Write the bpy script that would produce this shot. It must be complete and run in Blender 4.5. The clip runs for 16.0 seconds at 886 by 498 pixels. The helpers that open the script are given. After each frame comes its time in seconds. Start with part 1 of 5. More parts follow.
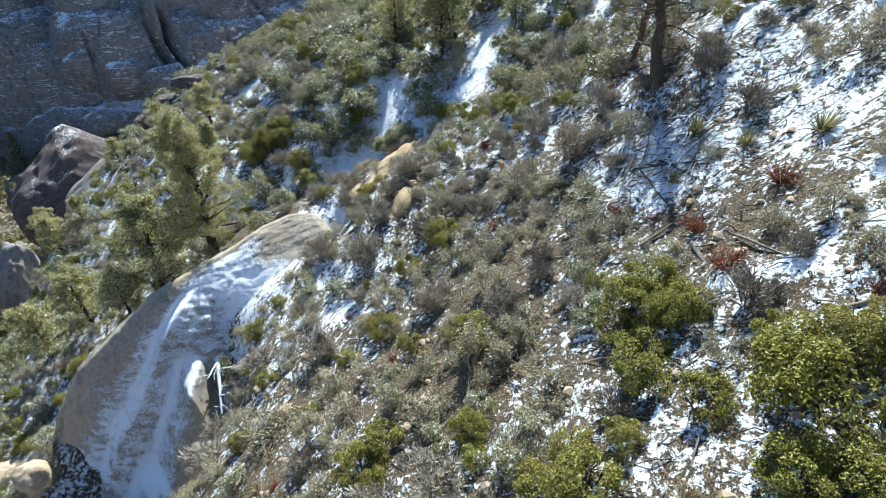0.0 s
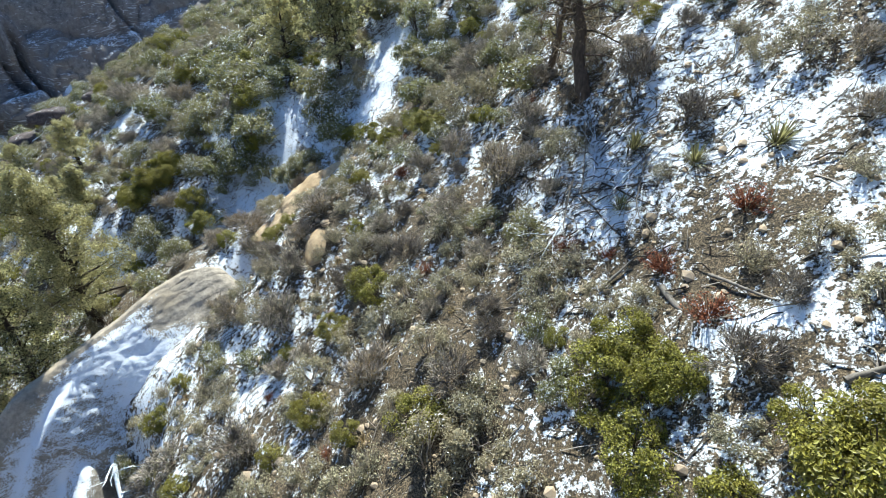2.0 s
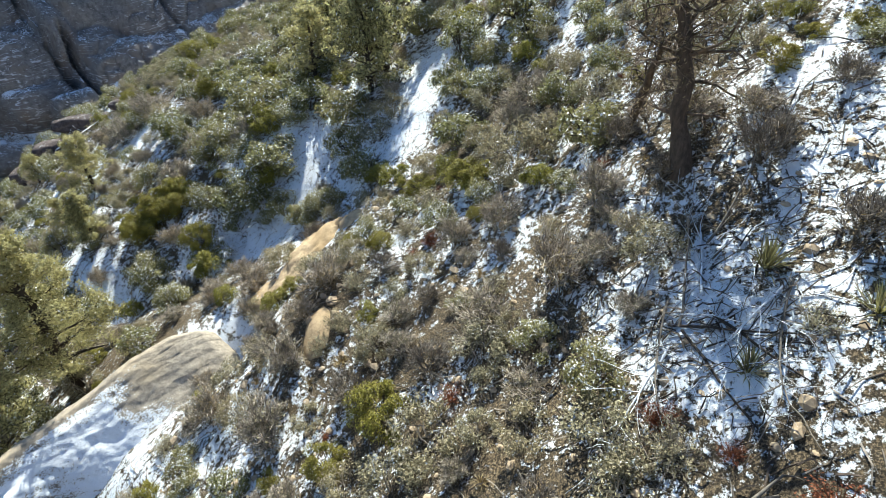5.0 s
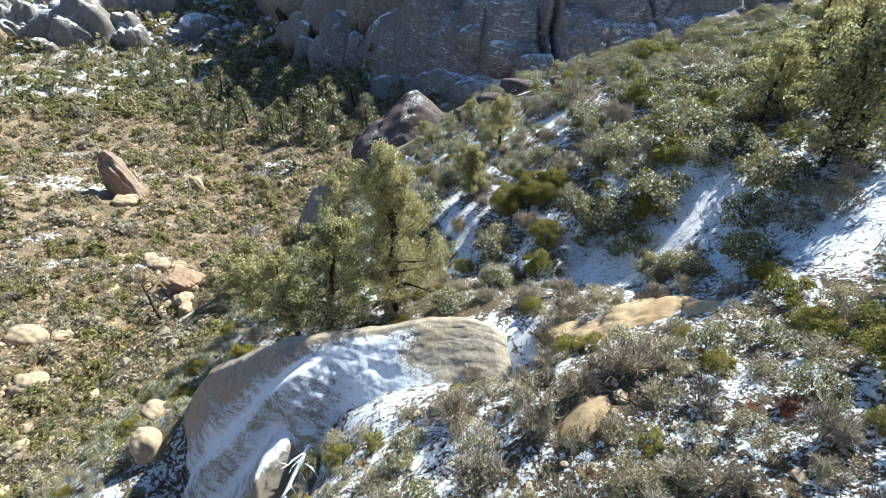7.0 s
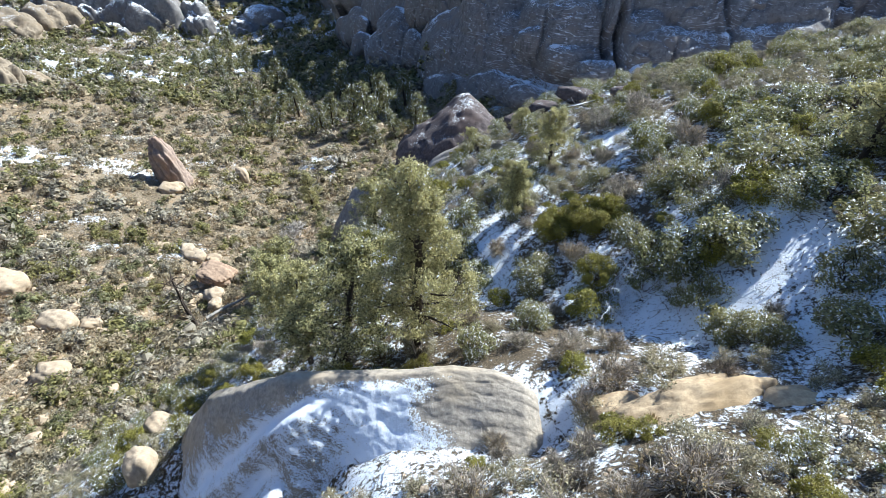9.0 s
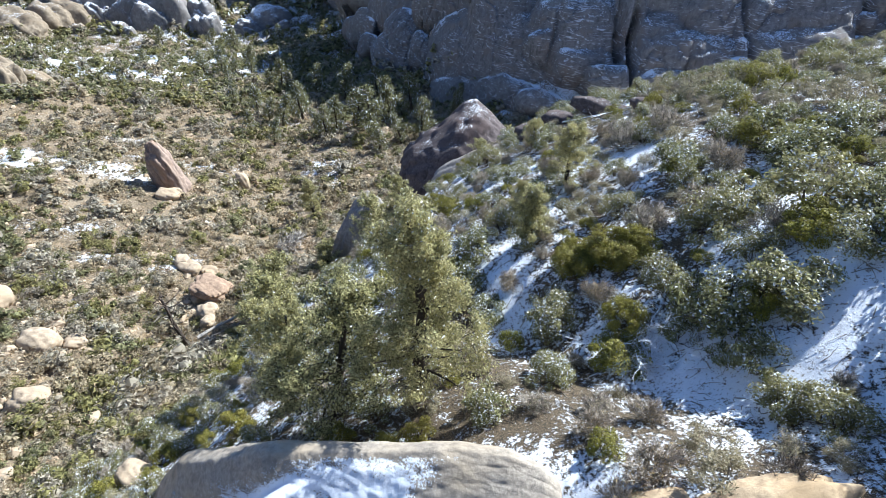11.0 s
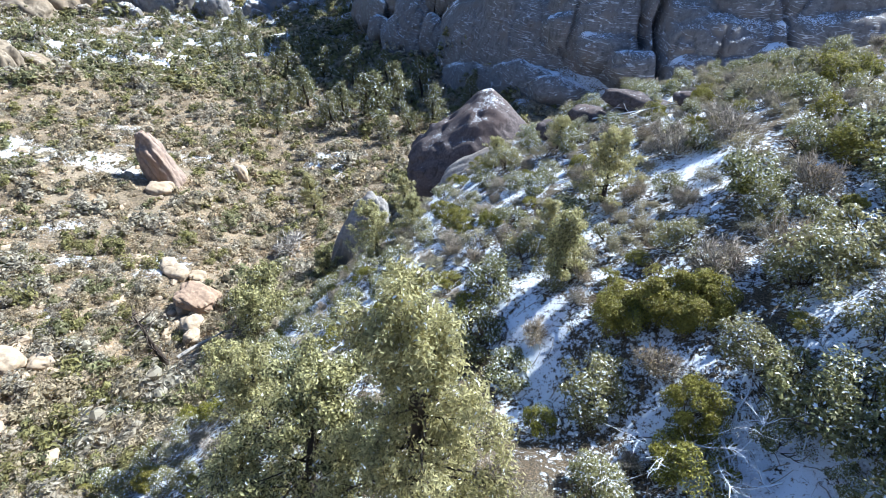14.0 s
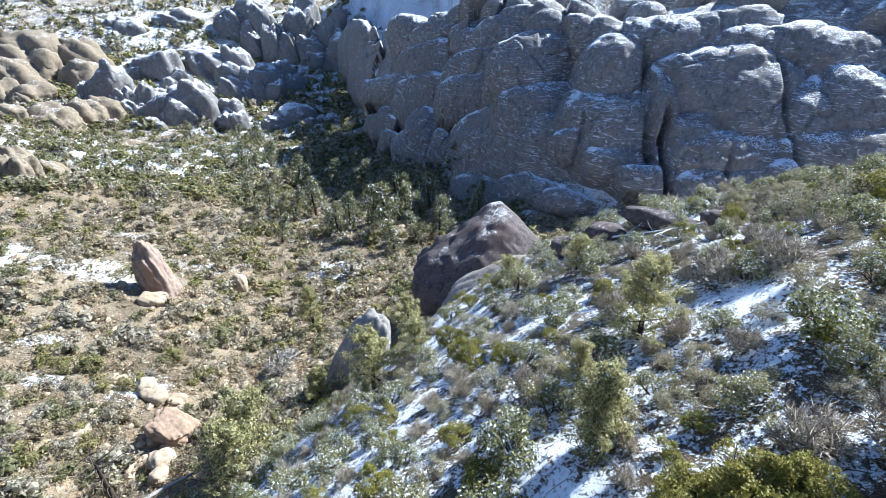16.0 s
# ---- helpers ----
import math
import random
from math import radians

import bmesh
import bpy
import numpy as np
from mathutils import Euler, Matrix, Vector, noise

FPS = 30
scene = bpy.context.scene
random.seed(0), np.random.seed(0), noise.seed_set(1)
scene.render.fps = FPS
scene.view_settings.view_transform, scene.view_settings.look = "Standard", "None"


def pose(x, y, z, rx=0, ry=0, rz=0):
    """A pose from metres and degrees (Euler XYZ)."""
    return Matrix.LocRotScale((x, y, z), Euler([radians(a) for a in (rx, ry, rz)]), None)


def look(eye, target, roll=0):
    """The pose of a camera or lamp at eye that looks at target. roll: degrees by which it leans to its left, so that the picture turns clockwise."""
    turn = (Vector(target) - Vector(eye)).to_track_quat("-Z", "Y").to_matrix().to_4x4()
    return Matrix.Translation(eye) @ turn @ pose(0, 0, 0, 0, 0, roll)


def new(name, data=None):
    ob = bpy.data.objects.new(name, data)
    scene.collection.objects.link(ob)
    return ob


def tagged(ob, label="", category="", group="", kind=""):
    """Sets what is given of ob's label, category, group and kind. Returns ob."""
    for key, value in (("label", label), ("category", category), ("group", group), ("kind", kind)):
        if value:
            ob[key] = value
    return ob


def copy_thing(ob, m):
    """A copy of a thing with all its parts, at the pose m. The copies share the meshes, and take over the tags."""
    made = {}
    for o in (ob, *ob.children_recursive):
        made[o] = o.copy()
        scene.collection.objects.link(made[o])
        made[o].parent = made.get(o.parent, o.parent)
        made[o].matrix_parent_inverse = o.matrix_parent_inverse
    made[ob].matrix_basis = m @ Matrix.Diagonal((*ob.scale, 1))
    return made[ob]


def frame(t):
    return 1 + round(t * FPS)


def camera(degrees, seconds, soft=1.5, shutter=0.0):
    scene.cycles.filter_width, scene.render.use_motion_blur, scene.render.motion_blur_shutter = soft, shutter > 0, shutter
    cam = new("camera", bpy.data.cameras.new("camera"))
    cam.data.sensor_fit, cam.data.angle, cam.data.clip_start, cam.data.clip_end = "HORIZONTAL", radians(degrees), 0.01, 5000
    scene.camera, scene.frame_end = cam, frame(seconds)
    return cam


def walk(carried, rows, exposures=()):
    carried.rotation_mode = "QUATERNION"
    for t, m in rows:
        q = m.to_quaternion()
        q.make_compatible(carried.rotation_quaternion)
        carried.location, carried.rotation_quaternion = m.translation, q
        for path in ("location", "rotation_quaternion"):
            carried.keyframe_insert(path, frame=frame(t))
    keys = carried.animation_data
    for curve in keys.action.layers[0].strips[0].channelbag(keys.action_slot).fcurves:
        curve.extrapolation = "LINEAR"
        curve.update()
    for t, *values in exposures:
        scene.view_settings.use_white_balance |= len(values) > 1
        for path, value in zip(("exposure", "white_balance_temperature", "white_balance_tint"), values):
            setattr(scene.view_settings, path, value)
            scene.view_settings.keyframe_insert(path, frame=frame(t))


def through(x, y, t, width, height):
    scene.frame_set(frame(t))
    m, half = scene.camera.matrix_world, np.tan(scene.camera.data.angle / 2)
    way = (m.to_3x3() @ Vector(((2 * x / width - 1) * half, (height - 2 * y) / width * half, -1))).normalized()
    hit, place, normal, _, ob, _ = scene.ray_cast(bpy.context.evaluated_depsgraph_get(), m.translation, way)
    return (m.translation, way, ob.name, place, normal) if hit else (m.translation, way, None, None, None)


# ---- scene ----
cam = camera(79.3, 16.0, 0.4)
PATH = [
    (0, (-7.309, -11.899, 2.834), (-6.151, -10.833, 1.6), 0.2),
    (0.5, (-6.928, -11.51, 2.735), (-5.717, -10.502, 1.503), 0.2),
    (1, (-6.534, -11.088, 2.666), (-5.232, -10.202, 1.434), 0.0),
    (1.5, (-6.073, -10.687, 2.633), (-4.745, -9.843, 1.399), -0.1),
    (2, (-5.595, -10.309, 2.619), (-4.261, -9.478, 1.382), -0.2),
    (2.5, (-5.062, -9.949, 2.584), (-3.73, -9.119, 1.345), -0.3),
    (3, (-4.515, -9.559, 2.557), (-3.187, -8.726, 1.316), -0.2),
    (3.2, (-4.319, -9.382, 2.538), (-2.99, -8.549, 1.296), -0.2),
    (5.3, (-1.755, -7.881, 2.209), (-0.556, -6.87, 0.967), -0.8),
    (5.5, (-1.574, -7.697, 2.2), (-0.425, -6.63, 0.958), -0.7),
    (6, (-1.161, -7.278, 2.172), (-0.263, -5.992, 0.932), -0.5),
    (6.5, (-0.785, -6.831, 2.181), (-0.259, -5.354, 0.939), -0.2),
    (7, (-0.464, -6.287, 2.103), (-0.279, -4.732, 0.86), 0.1),
    (7.5, (-0.239, -5.736, 2.024), (-0.161, -4.172, 0.78), 0.3),
    (8, (-0.058, -5.142, 1.868), (-0.015, -3.578, 0.622), 0.4),
    (8.5, (0.058, -4.539, 1.679), (0.088, -2.975, 0.433), 0.5),
    (9, (0.112, -3.938, 1.488), (0.134, -2.374, 0.243), 0.6),
    (9.2, (0.134, -3.694, 1.395), (0.153, -2.129, 0.15), 0.6),
    (11.3, (0.087, -1.05, 0.944), (0.085, 0.515, -0.301), 0.8),
    (11.5, (0.133, -0.759, 0.841), (0.125, 0.807, -0.403), 0.7),
    (12, (0.13, -0.05, 0.615), (0.115, 1.516, -0.629), 0.6),
    (12.5, (0.125, 0.68, 0.39), (0.104, 2.246, -0.854), 0.6),
    (13, (0.112, 1.417, 0.139), (0.085, 2.983, -1.105), 0.5),
    (13.5, (0.123, 2.148, -0.098), (0.089, 3.708, -1.349), 0.5),
    (14, (0.108, 2.87, -0.303), (0.072, 4.4, -1.591), 0.6),
    (14.5, (0.106, 3.647, -0.499), (0.063, 5.206, -1.751), 0.6),
    (15, (0.072, 4.386, -0.714), (0.017, 6.055, -1.815), 0.6),
    (15.5, (0.029, 5.126, -0.946), (-0.035, 6.86, -1.942), 0.6),
    (16, (-0.017, 5.863, -1.183), (-0.087, 7.611, -2.151), 0.7),
]
walk(cam, [(t, look(eye, target, roll)) for t, eye, target, roll in PATH], [(0, 0.80, 5600, 1), (6, 0.84, 6200, 2), (8.5, 0.79, 5550, 5), (11.5, 0.86, 5450, 8), (13.5, 1.02, 5350, 8), (16, 1.03, 5300, 7)])

# ---- light ----
SUN_AZ, SUN_EL = 52.0, 40.0  # degrees to the right of +y, degrees above the horizon
world = bpy.data.worlds.new("world")
scene.world = world
world.use_nodes = True
wn, wl = world.node_tree.nodes, world.node_tree.links
sky = wn.new("ShaderNodeTexSky")
sky.sky_type, sky.sun_disc = "NISHITA", False
sky.sun_elevation, sky.sun_rotation = radians(SUN_EL), radians(SUN_AZ)
sky.altitude, sky.dust_density, sky.ozone_density = 1500.0, 0.4, 2.5
wn["Background"].inputs["Strength"].default_value = 0.097
wl.new(sky.outputs[0], wn["Background"].inputs["Color"])
sun = new("sun", bpy.data.lights.new("sun", "SUN"))
sun.data.energy, sun.data.angle, sun.data.color = 6.2, radians(0.53), (1.0, 0.93, 0.80)
sun_way = Vector((math.sin(radians(SUN_AZ)) * math.cos(radians(SUN_EL)), math.cos(radians(SUN_AZ)) * math.cos(radians(SUN_EL)), math.sin(radians(SUN_EL))))
sun.matrix_world = look(sun_way * 60, (0, 0, 0))


# ---- ground shape ----
def lattice(ix, iy, seed):
    h = (ix * 374761393 + iy * 668265263 + seed * 1442695041) & 0xFFFFFFFF
    h = ((h ^ (h >> 13)) * 1274126177) & 0xFFFFFFFF
    return ((h ^ (h >> 16)) & 0xFFFF) / 65535.0


def value_noise(x, y, seed=0):
    x, y = np.asarray(x, float), np.asarray(y, float)
    fx, fy = np.floor(x), np.floor(y)
    ix, iy = fx.astype(np.int64), fy.astype(np.int64)
    u, v = x - fx, y - fy
    u, v = u * u * u * (u * (6 * u - 15) + 10), v * v * v * (v * (6 * v - 15) + 10)
    a, b = lattice(ix, iy, seed), lattice(ix + 1, iy, seed)
    c, d = lattice(ix, iy + 1, seed), lattice(ix + 1, iy + 1, seed)
    return (a + (b - a) * u) * (1 - v) + (c + (d - c) * u) * v


def fbm(x, y, seed=0, octaves=4):
    """Rough noise of about -1 to 1."""
    x, y = np.asarray(x, float), np.asarray(y, float)
    total, size = 0.0, 1.0
    for n in range(octaves):
        total = total + size * (2 * value_noise(x + 17.3 * n, y - 9.1 * n, seed + n) - 1)
        x, y, size = (0.8 * x - 0.6 * y) * 2.03, (0.6 * x + 0.8 * y) * 2.03, size * 0.5
    return total / 1.6


def bump(x, y, cx, cy, rx, ry, turn=0.0):
    c, s = math.cos(radians(turn)), math.sin(radians(turn))
    u, v = ((x - cx) * c + (y - cy) * s) / rx, (-(x - cx) * s + (y - cy) * c) / ry
    return np.exp(-(u * u + v * v))


def soft_max(a, b, k):
    return 0.5 * (a + b + np.sqrt((a - b) ** 2 + k * k))


def hillside(x, y):
    """The near hill: rises to the right and towards the start, falls away beyond its crest."""
    xc, yc = np.clip(x, -13, 20), np.clip(y, -16, 35)
    u, v = xc / 10, yc / 10
    z = -9.1 - 3.85 * v + 0.87 * v * v - 0.22 * v**3 + 3.6 * u + 0.44 * u * v + 0.33 * u * v * v - 0.88 * u * u * v + 0.39 * u**3
    z = z + 0.28 * np.clip(x - 20, 0, 12) - 0.1 * np.clip(x - 32, 0, 400) + 0.75 * np.minimum(x + 13, 0)
    z = z - 0.62 * np.maximum(y - 35, 0) - 0.30 * np.minimum(y + 16, 0)
    # the snowy gully behind the rock rib, and the rib's own swell
    z = z - 1.5 * bump(x, y, 6.2, 7.2, 5.5, 2.4, 135) - 0.9 * bump(x, y, 1.6, 12.0, 3.2, 1.8, 120)
    z = z - 2.1 * bump(x, y, -7.2, 0.4, 2.9, 2.4, 20) - 1.3 * bump(x, y, -5.2, 1.3, 1.9, 1.2, 15) - 0.9 * bump(x, y, 2.6, 3.1, 1.5, 0.8, 10) - 1.5 * bump(x, y, -4.1, 2.3, 1.8, 1.6) - 3.4 * bump(x, y, -7.8, 2.6, 2.8, 2.4) - 0.35 * bump(x, y, 0.6, 3.2, 1.8, 0.9)
    # the last swell, right of the bowl, is added to shade its snow
    z = z + 0.7 * bump(x, y, 3.6, 0.2, 2.6, 1.8, 20) + 0.5 * bump(x, y, 8.5, -6.5, 2.0, 2.0) + 0.9 * bump(x, y, 12.5, 21.0, 3.5, 6.0, -30) + 0.9 * bump(x, y, 11.0, 10.8, 1.8, 2.2, -20)
    return z


def valley(x, y):
    """The wash and the low rises left of the hill, and the rise to the far crags."""
    xc, yc = np.clip(x, -150, 70), np.clip(y, -20, 190)
    u, v = xc / 50, yc / 50
    z = -22.1 - 12.3 * v + 1.67 * v * v - 3.9 * u + 5.8 * u * v + 4.7 * u * u
    z = z + 3.2 * bump(x, y, -57, 82, 9, 20, -60) + 2.0 * bump(x, y, -40, 47, 9, 9) - 2.2 * bump(x, y, -19, 50, 5, 16, 12) - 1.6 * bump(x, y, -19, 22, 3, 8, 10)
    far = np.hypot(x - 0, y - 6)
    z = z + 0.30 * np.clip(far - 300, 0, 220) + 0.1 * np.maximum(far - 520, 0)
    return z


def cliff_foot(x, y):
    """How far a place lies behind the foot of the big cliff."""
    line = np.interp(x, [-60, -22, 0, 14, 25, 60, 120], [270, 138, 106, 85, 73, 70, 60])
    return y - line


def height(x, y, rough=True):
    x, y = np.asarray(x, float), np.asarray(y, float)
    z = soft_max(hillside(x, y), valley(x, y), 2.0)
    s = cliff_foot(x, y)
    shelf = np.interp(s, [-6, 0, 8, 25, 45, 90, 200], [-36, -33, -29, -24, -19, -14, -4]) - 48 * np.clip(-(x + 2) / 16, 0, 1)
    z = np.where(s > -6, np.maximum(z, shelf), z)
    # high ridges behind the cliff and far crags, added to shade both
    z = z + 22 * bump(x, y, 66, 166, 44, 15) + 75 * bump(x, y, 10, 345, 78, 26)
    if rough:
        d = np.hypot(x - 2, y - 6)
        z = z + 0.22 * fbm(x / 3.1, y / 3.1, 3) + 0.05 * fbm(x / 0.55, y / 0.55, 8, 3) + np.clip(d / 40 - 0.6, 0, 3) * 0.9 * fbm(x / 13, y / 13, 5)
    return z
# ---- end ground shape ----


# ---- materials ----
def material(name):
    m = bpy.data.materials.new(name)
    m.use_nodes = True
    return m, m.node_tree.nodes, m.node_tree.links, m.node_tree.nodes["Principled BSDF"]


def noise_node(nodes, links, coords, scale, detail=5.0, rough=0.6, stretch=None):
    if stretch:
        mp = nodes.new("ShaderNodeMapping")
        mp.inputs["Scale"].default_value = stretch
        links.new(coords, mp.inputs["Vector"])
        coords = mp.outputs["Vector"]
    n = nodes.new("ShaderNodeTexNoise")
    n.inputs["Scale"].default_value, n.inputs["Detail"].default_value, n.inputs["Roughness"].default_value = scale, detail, rough
    links.new(coords, n.inputs["Vector"])
    return n.outputs["Fac"]


def calc(nodes, links, op, a, b, c=None, clamp=False):
    n = nodes.new("ShaderNodeMath")
    n.operation, n.use_clamp = op, clamp
    for i, v in enumerate((a, b, c)):
        if v is None:
            continue
        if isinstance(v, (int, float)):
            n.inputs[i].default_value = v
        else:
            links.new(v, n.inputs[i])
    return n.outputs[0]


def mix(nodes, links, fac, a, b):
    n = nodes.new("ShaderNodeMix")
    n.data_type = "RGBA"
    for key, v in ((0, fac), (6, a), (7, b)):
        if isinstance(v, (int, float)):
            n.inputs[key].default_value = v
        elif isinstance(v, tuple):
            n.inputs[key].default_value = (*v, 1)
        else:
            links.new(v, n.inputs[key])
    return n.outputs[2]


def relief(nodes, links, bsdf, height_out, strength, distance):
    b = nodes.new("ShaderNodeBump")
    b.inputs["Strength"].default_value, b.inputs["Distance"].default_value = strength, distance
    links.new(height_out, b.inputs["Height"])
    links.new(b.outputs[0], bsdf.inputs["Normal"])


SNOW = (0.84, 0.88, 0.95)


def rock_material(name, light, dark, stain, snow=0.0, grain=9.0, snow_noise=2.6, band=1.0, lines=0.0, held=False):
    """Weathered granite: grain, varnish stains and, where snow is over 0, thin snow on its ledges."""
    m, n, l, bsdf = material(name)
    where = n.new("ShaderNodeTexCoord").outputs["Object"]
    geo = n.new("ShaderNodeNewGeometry")
    place = geo.outputs["Position"]
    big = noise_node(n, l, place, 0.35, 4, 0.55)
    fine = noise_node(n, l, place, grain, 8, 0.75)
    col = mix(n, l, ramp_fac(n, l, fine, 0.3, 0.72), dark, light)
    col = mix(n, l, ramp_fac(n, l, big, 0.48, 0.68), col, stain)
    streak = noise_node(n, l, place, 1.1, 5, 0.6, (1.6, 1.6, 0.25))
    col = mix(n, l, calc(n, l, "MULTIPLY", ramp_fac(n, l, streak, 0.52, 0.7), 0.55), col, tuple(0.55 * v for v in dark))
    bsdf.inputs["Roughness"].default_value = 0.92
    bsdf.inputs["Specular IOR Level"].default_value = 0.2
    hump = calc(n, l, "ADD", calc(n, l, "MULTIPLY", fine, 0.5), noise_node(n, l, place, grain * 0.3, 6, 0.65))
    if snow != 0:
        up = n.new("ShaderNodeSeparateXYZ")
        l.new(geo.outputs["Normal"], up.inputs[0])
        patch = noise_node(n, l, place, snow_noise, 10, 0.8, (1, 1, 1.8 * band))
        broad = noise_node(n, l, place, snow_noise * 0.2, 4, 0.5)
        speck = noise_node(n, l, place, snow_noise * 7, 6, 0.75, (1, 1, 1.5))
        sum_ = calc(n, l, "ADD", calc(n, l, "MULTIPLY", up.outputs["Z"], 0.55), calc(n, l, "ADD", calc(n, l, "MULTIPLY", patch, 1.0), calc(n, l, "ADD", calc(n, l, "MULTIPLY", broad, 0.5), calc(n, l, "MULTIPLY", speck, 1.4))))
        if held:
            kept = n.new("ShaderNodeAttribute")
            kept.attribute_name = "snow"
            sum_ = calc(n, l, "ADD", sum_, kept.outputs["Fac"])
        fac = ramp_fac(n, l, sum_, 2.03 - snow, 2.11 - snow)
        if lines:
            # thin broken threads of snow along the sheets of the face
            sheet = noise_node(n, l, place, lines, 3, 0.5, (0.16, 0.16, 1.0))
            near = calc(n, l, "ABSOLUTE", calc(n, l, "SUBTRACT", calc(n, l, "FRACT", calc(n, l, "MULTIPLY", sheet, 9.0), None), 0.5), None)
            thread = calc(n, l, "SUBTRACT", 1.0, ramp_fac(n, l, near, 0.03, 0.10))
            thread = calc(n, l, "MULTIPLY", thread, ramp_fac(n, l, calc(n, l, "ADD", noise_node(n, l, place, 1.1, 7, 0.75), calc(n, l, "MULTIPLY", broad, 0.5)), 0.70, 0.84))
            fac = calc(n, l, "MAXIMUM", fac, calc(n, l, "MULTIPLY", thread, 0.6))
        col = mix(n, l, fac, col, SNOW)
        hump = calc(n, l, "ADD", hump, calc(n, l, "MULTIPLY", fac, 0.4))
    l.new(col, bsdf.inputs["Base Color"])
    relief(n, l, bsdf, hump, 0.7, 0.06)
    return m


def ramp_fac(nodes, links, value, low, high):
    n = nodes.new("ShaderNodeMapRange")
    n.interpolation_type = "SMOOTHSTEP"
    n.inputs["From Min"].default_value, n.inputs["From Max"].default_value = low, high
    links.new(value, n.inputs["Value"])
    return n.outputs["Result"]


def leaf_material(name, a, b, c, island=False, gloss=0.5, through=0.25):
    """Leaves that vary from plant to plant and from leaf to leaf, and let some light through."""
    m, n, l, bsdf = material(name)
    geo = n.new("ShaderNodeNewGeometry")
    leaf = geo.outputs["Random Per Island"]
    plant = noise_node(n, l, geo.outputs["Position"], 0.45, 2, 0.5) if island else n.new("ShaderNodeObjectInfo").outputs["Random"]
    col = mix(n, l, ramp_fac(n, l, leaf, 0.05, 0.9), tuple(0.35 * v for v in a), tuple(min(0.72, 1.22 * v) for v in b))
    col = mix(n, l, calc(n, l, "MULTIPLY", ramp_fac(n, l, plant, 0.3, 0.8) if island else plant, 0.6), col, c)
    l.new(col, bsdf.inputs["Base Color"])
    bsdf.inputs["Roughness"].default_value = gloss
    bsdf.inputs["Specular IOR Level"].default_value = 0.4
    thin = n.new("ShaderNodeBsdfTranslucent")
    l.new(col, thin.inputs["Color"])
    both = n.new("ShaderNodeMixShader")
    both.inputs[0].default_value = through
    l.new(bsdf.outputs[0], both.inputs[1])
    l.new(thin.outputs[0], both.inputs[2])
    l.new(both.outputs[0], n["Material Output"].inputs["Surface"])
    return m


def bark_material(name, light, dark, snow=0.0):
    m, n, l, bsdf = material(name)
    geo = n.new("ShaderNodeNewGeometry")
    grain = noise_node(n, l, geo.outputs["Position"], 14, 5, 0.7, (1, 1, 0.35))
    col = mix(n, l, ramp_fac(n, l, grain, 0.3, 0.7), dark, light)
    col = mix(n, l, calc(n, l, "MULTIPLY", ramp_fac(n, l, geo.outputs["Random Per Island"], 0.35, 0.75), 0.8), col, tuple(0.25 * v for v in dark))
    if snow > 0:
        up = n.new("ShaderNodeSeparateXYZ")
        l.new(geo.outputs["Normal"], up.inputs[0])
        s = calc(n, l, "ADD", calc(n, l, "MULTIPLY", up.outputs["Z"], 0.5), noise_node(n, l, geo.outputs["Position"], 3.0, 5, 0.7))
        col = mix(n, l, ramp_fac(n, l, s, 0.98 - snow, 1.05 - snow), col, SNOW)
    l.new(col, bsdf.inputs["Base Color"])
    bsdf.inputs["Roughness"].default_value = 0.85
    relief(n, l, bsdf, grain, 0.6, 0.02)
    return m


def snow_material():
    m, n, l, bsdf = material("snow")
    geo = n.new("ShaderNodeNewGeometry")
    l.new(mix(n, l, noise_node(n, l, geo.outputs["Position"], 5, 4, 0.6), (0.80, 0.83, 0.88), (0.92, 0.93, 0.95)), bsdf.inputs["Base Color"])
    bsdf.inputs["Roughness"].default_value = 0.6
    return m


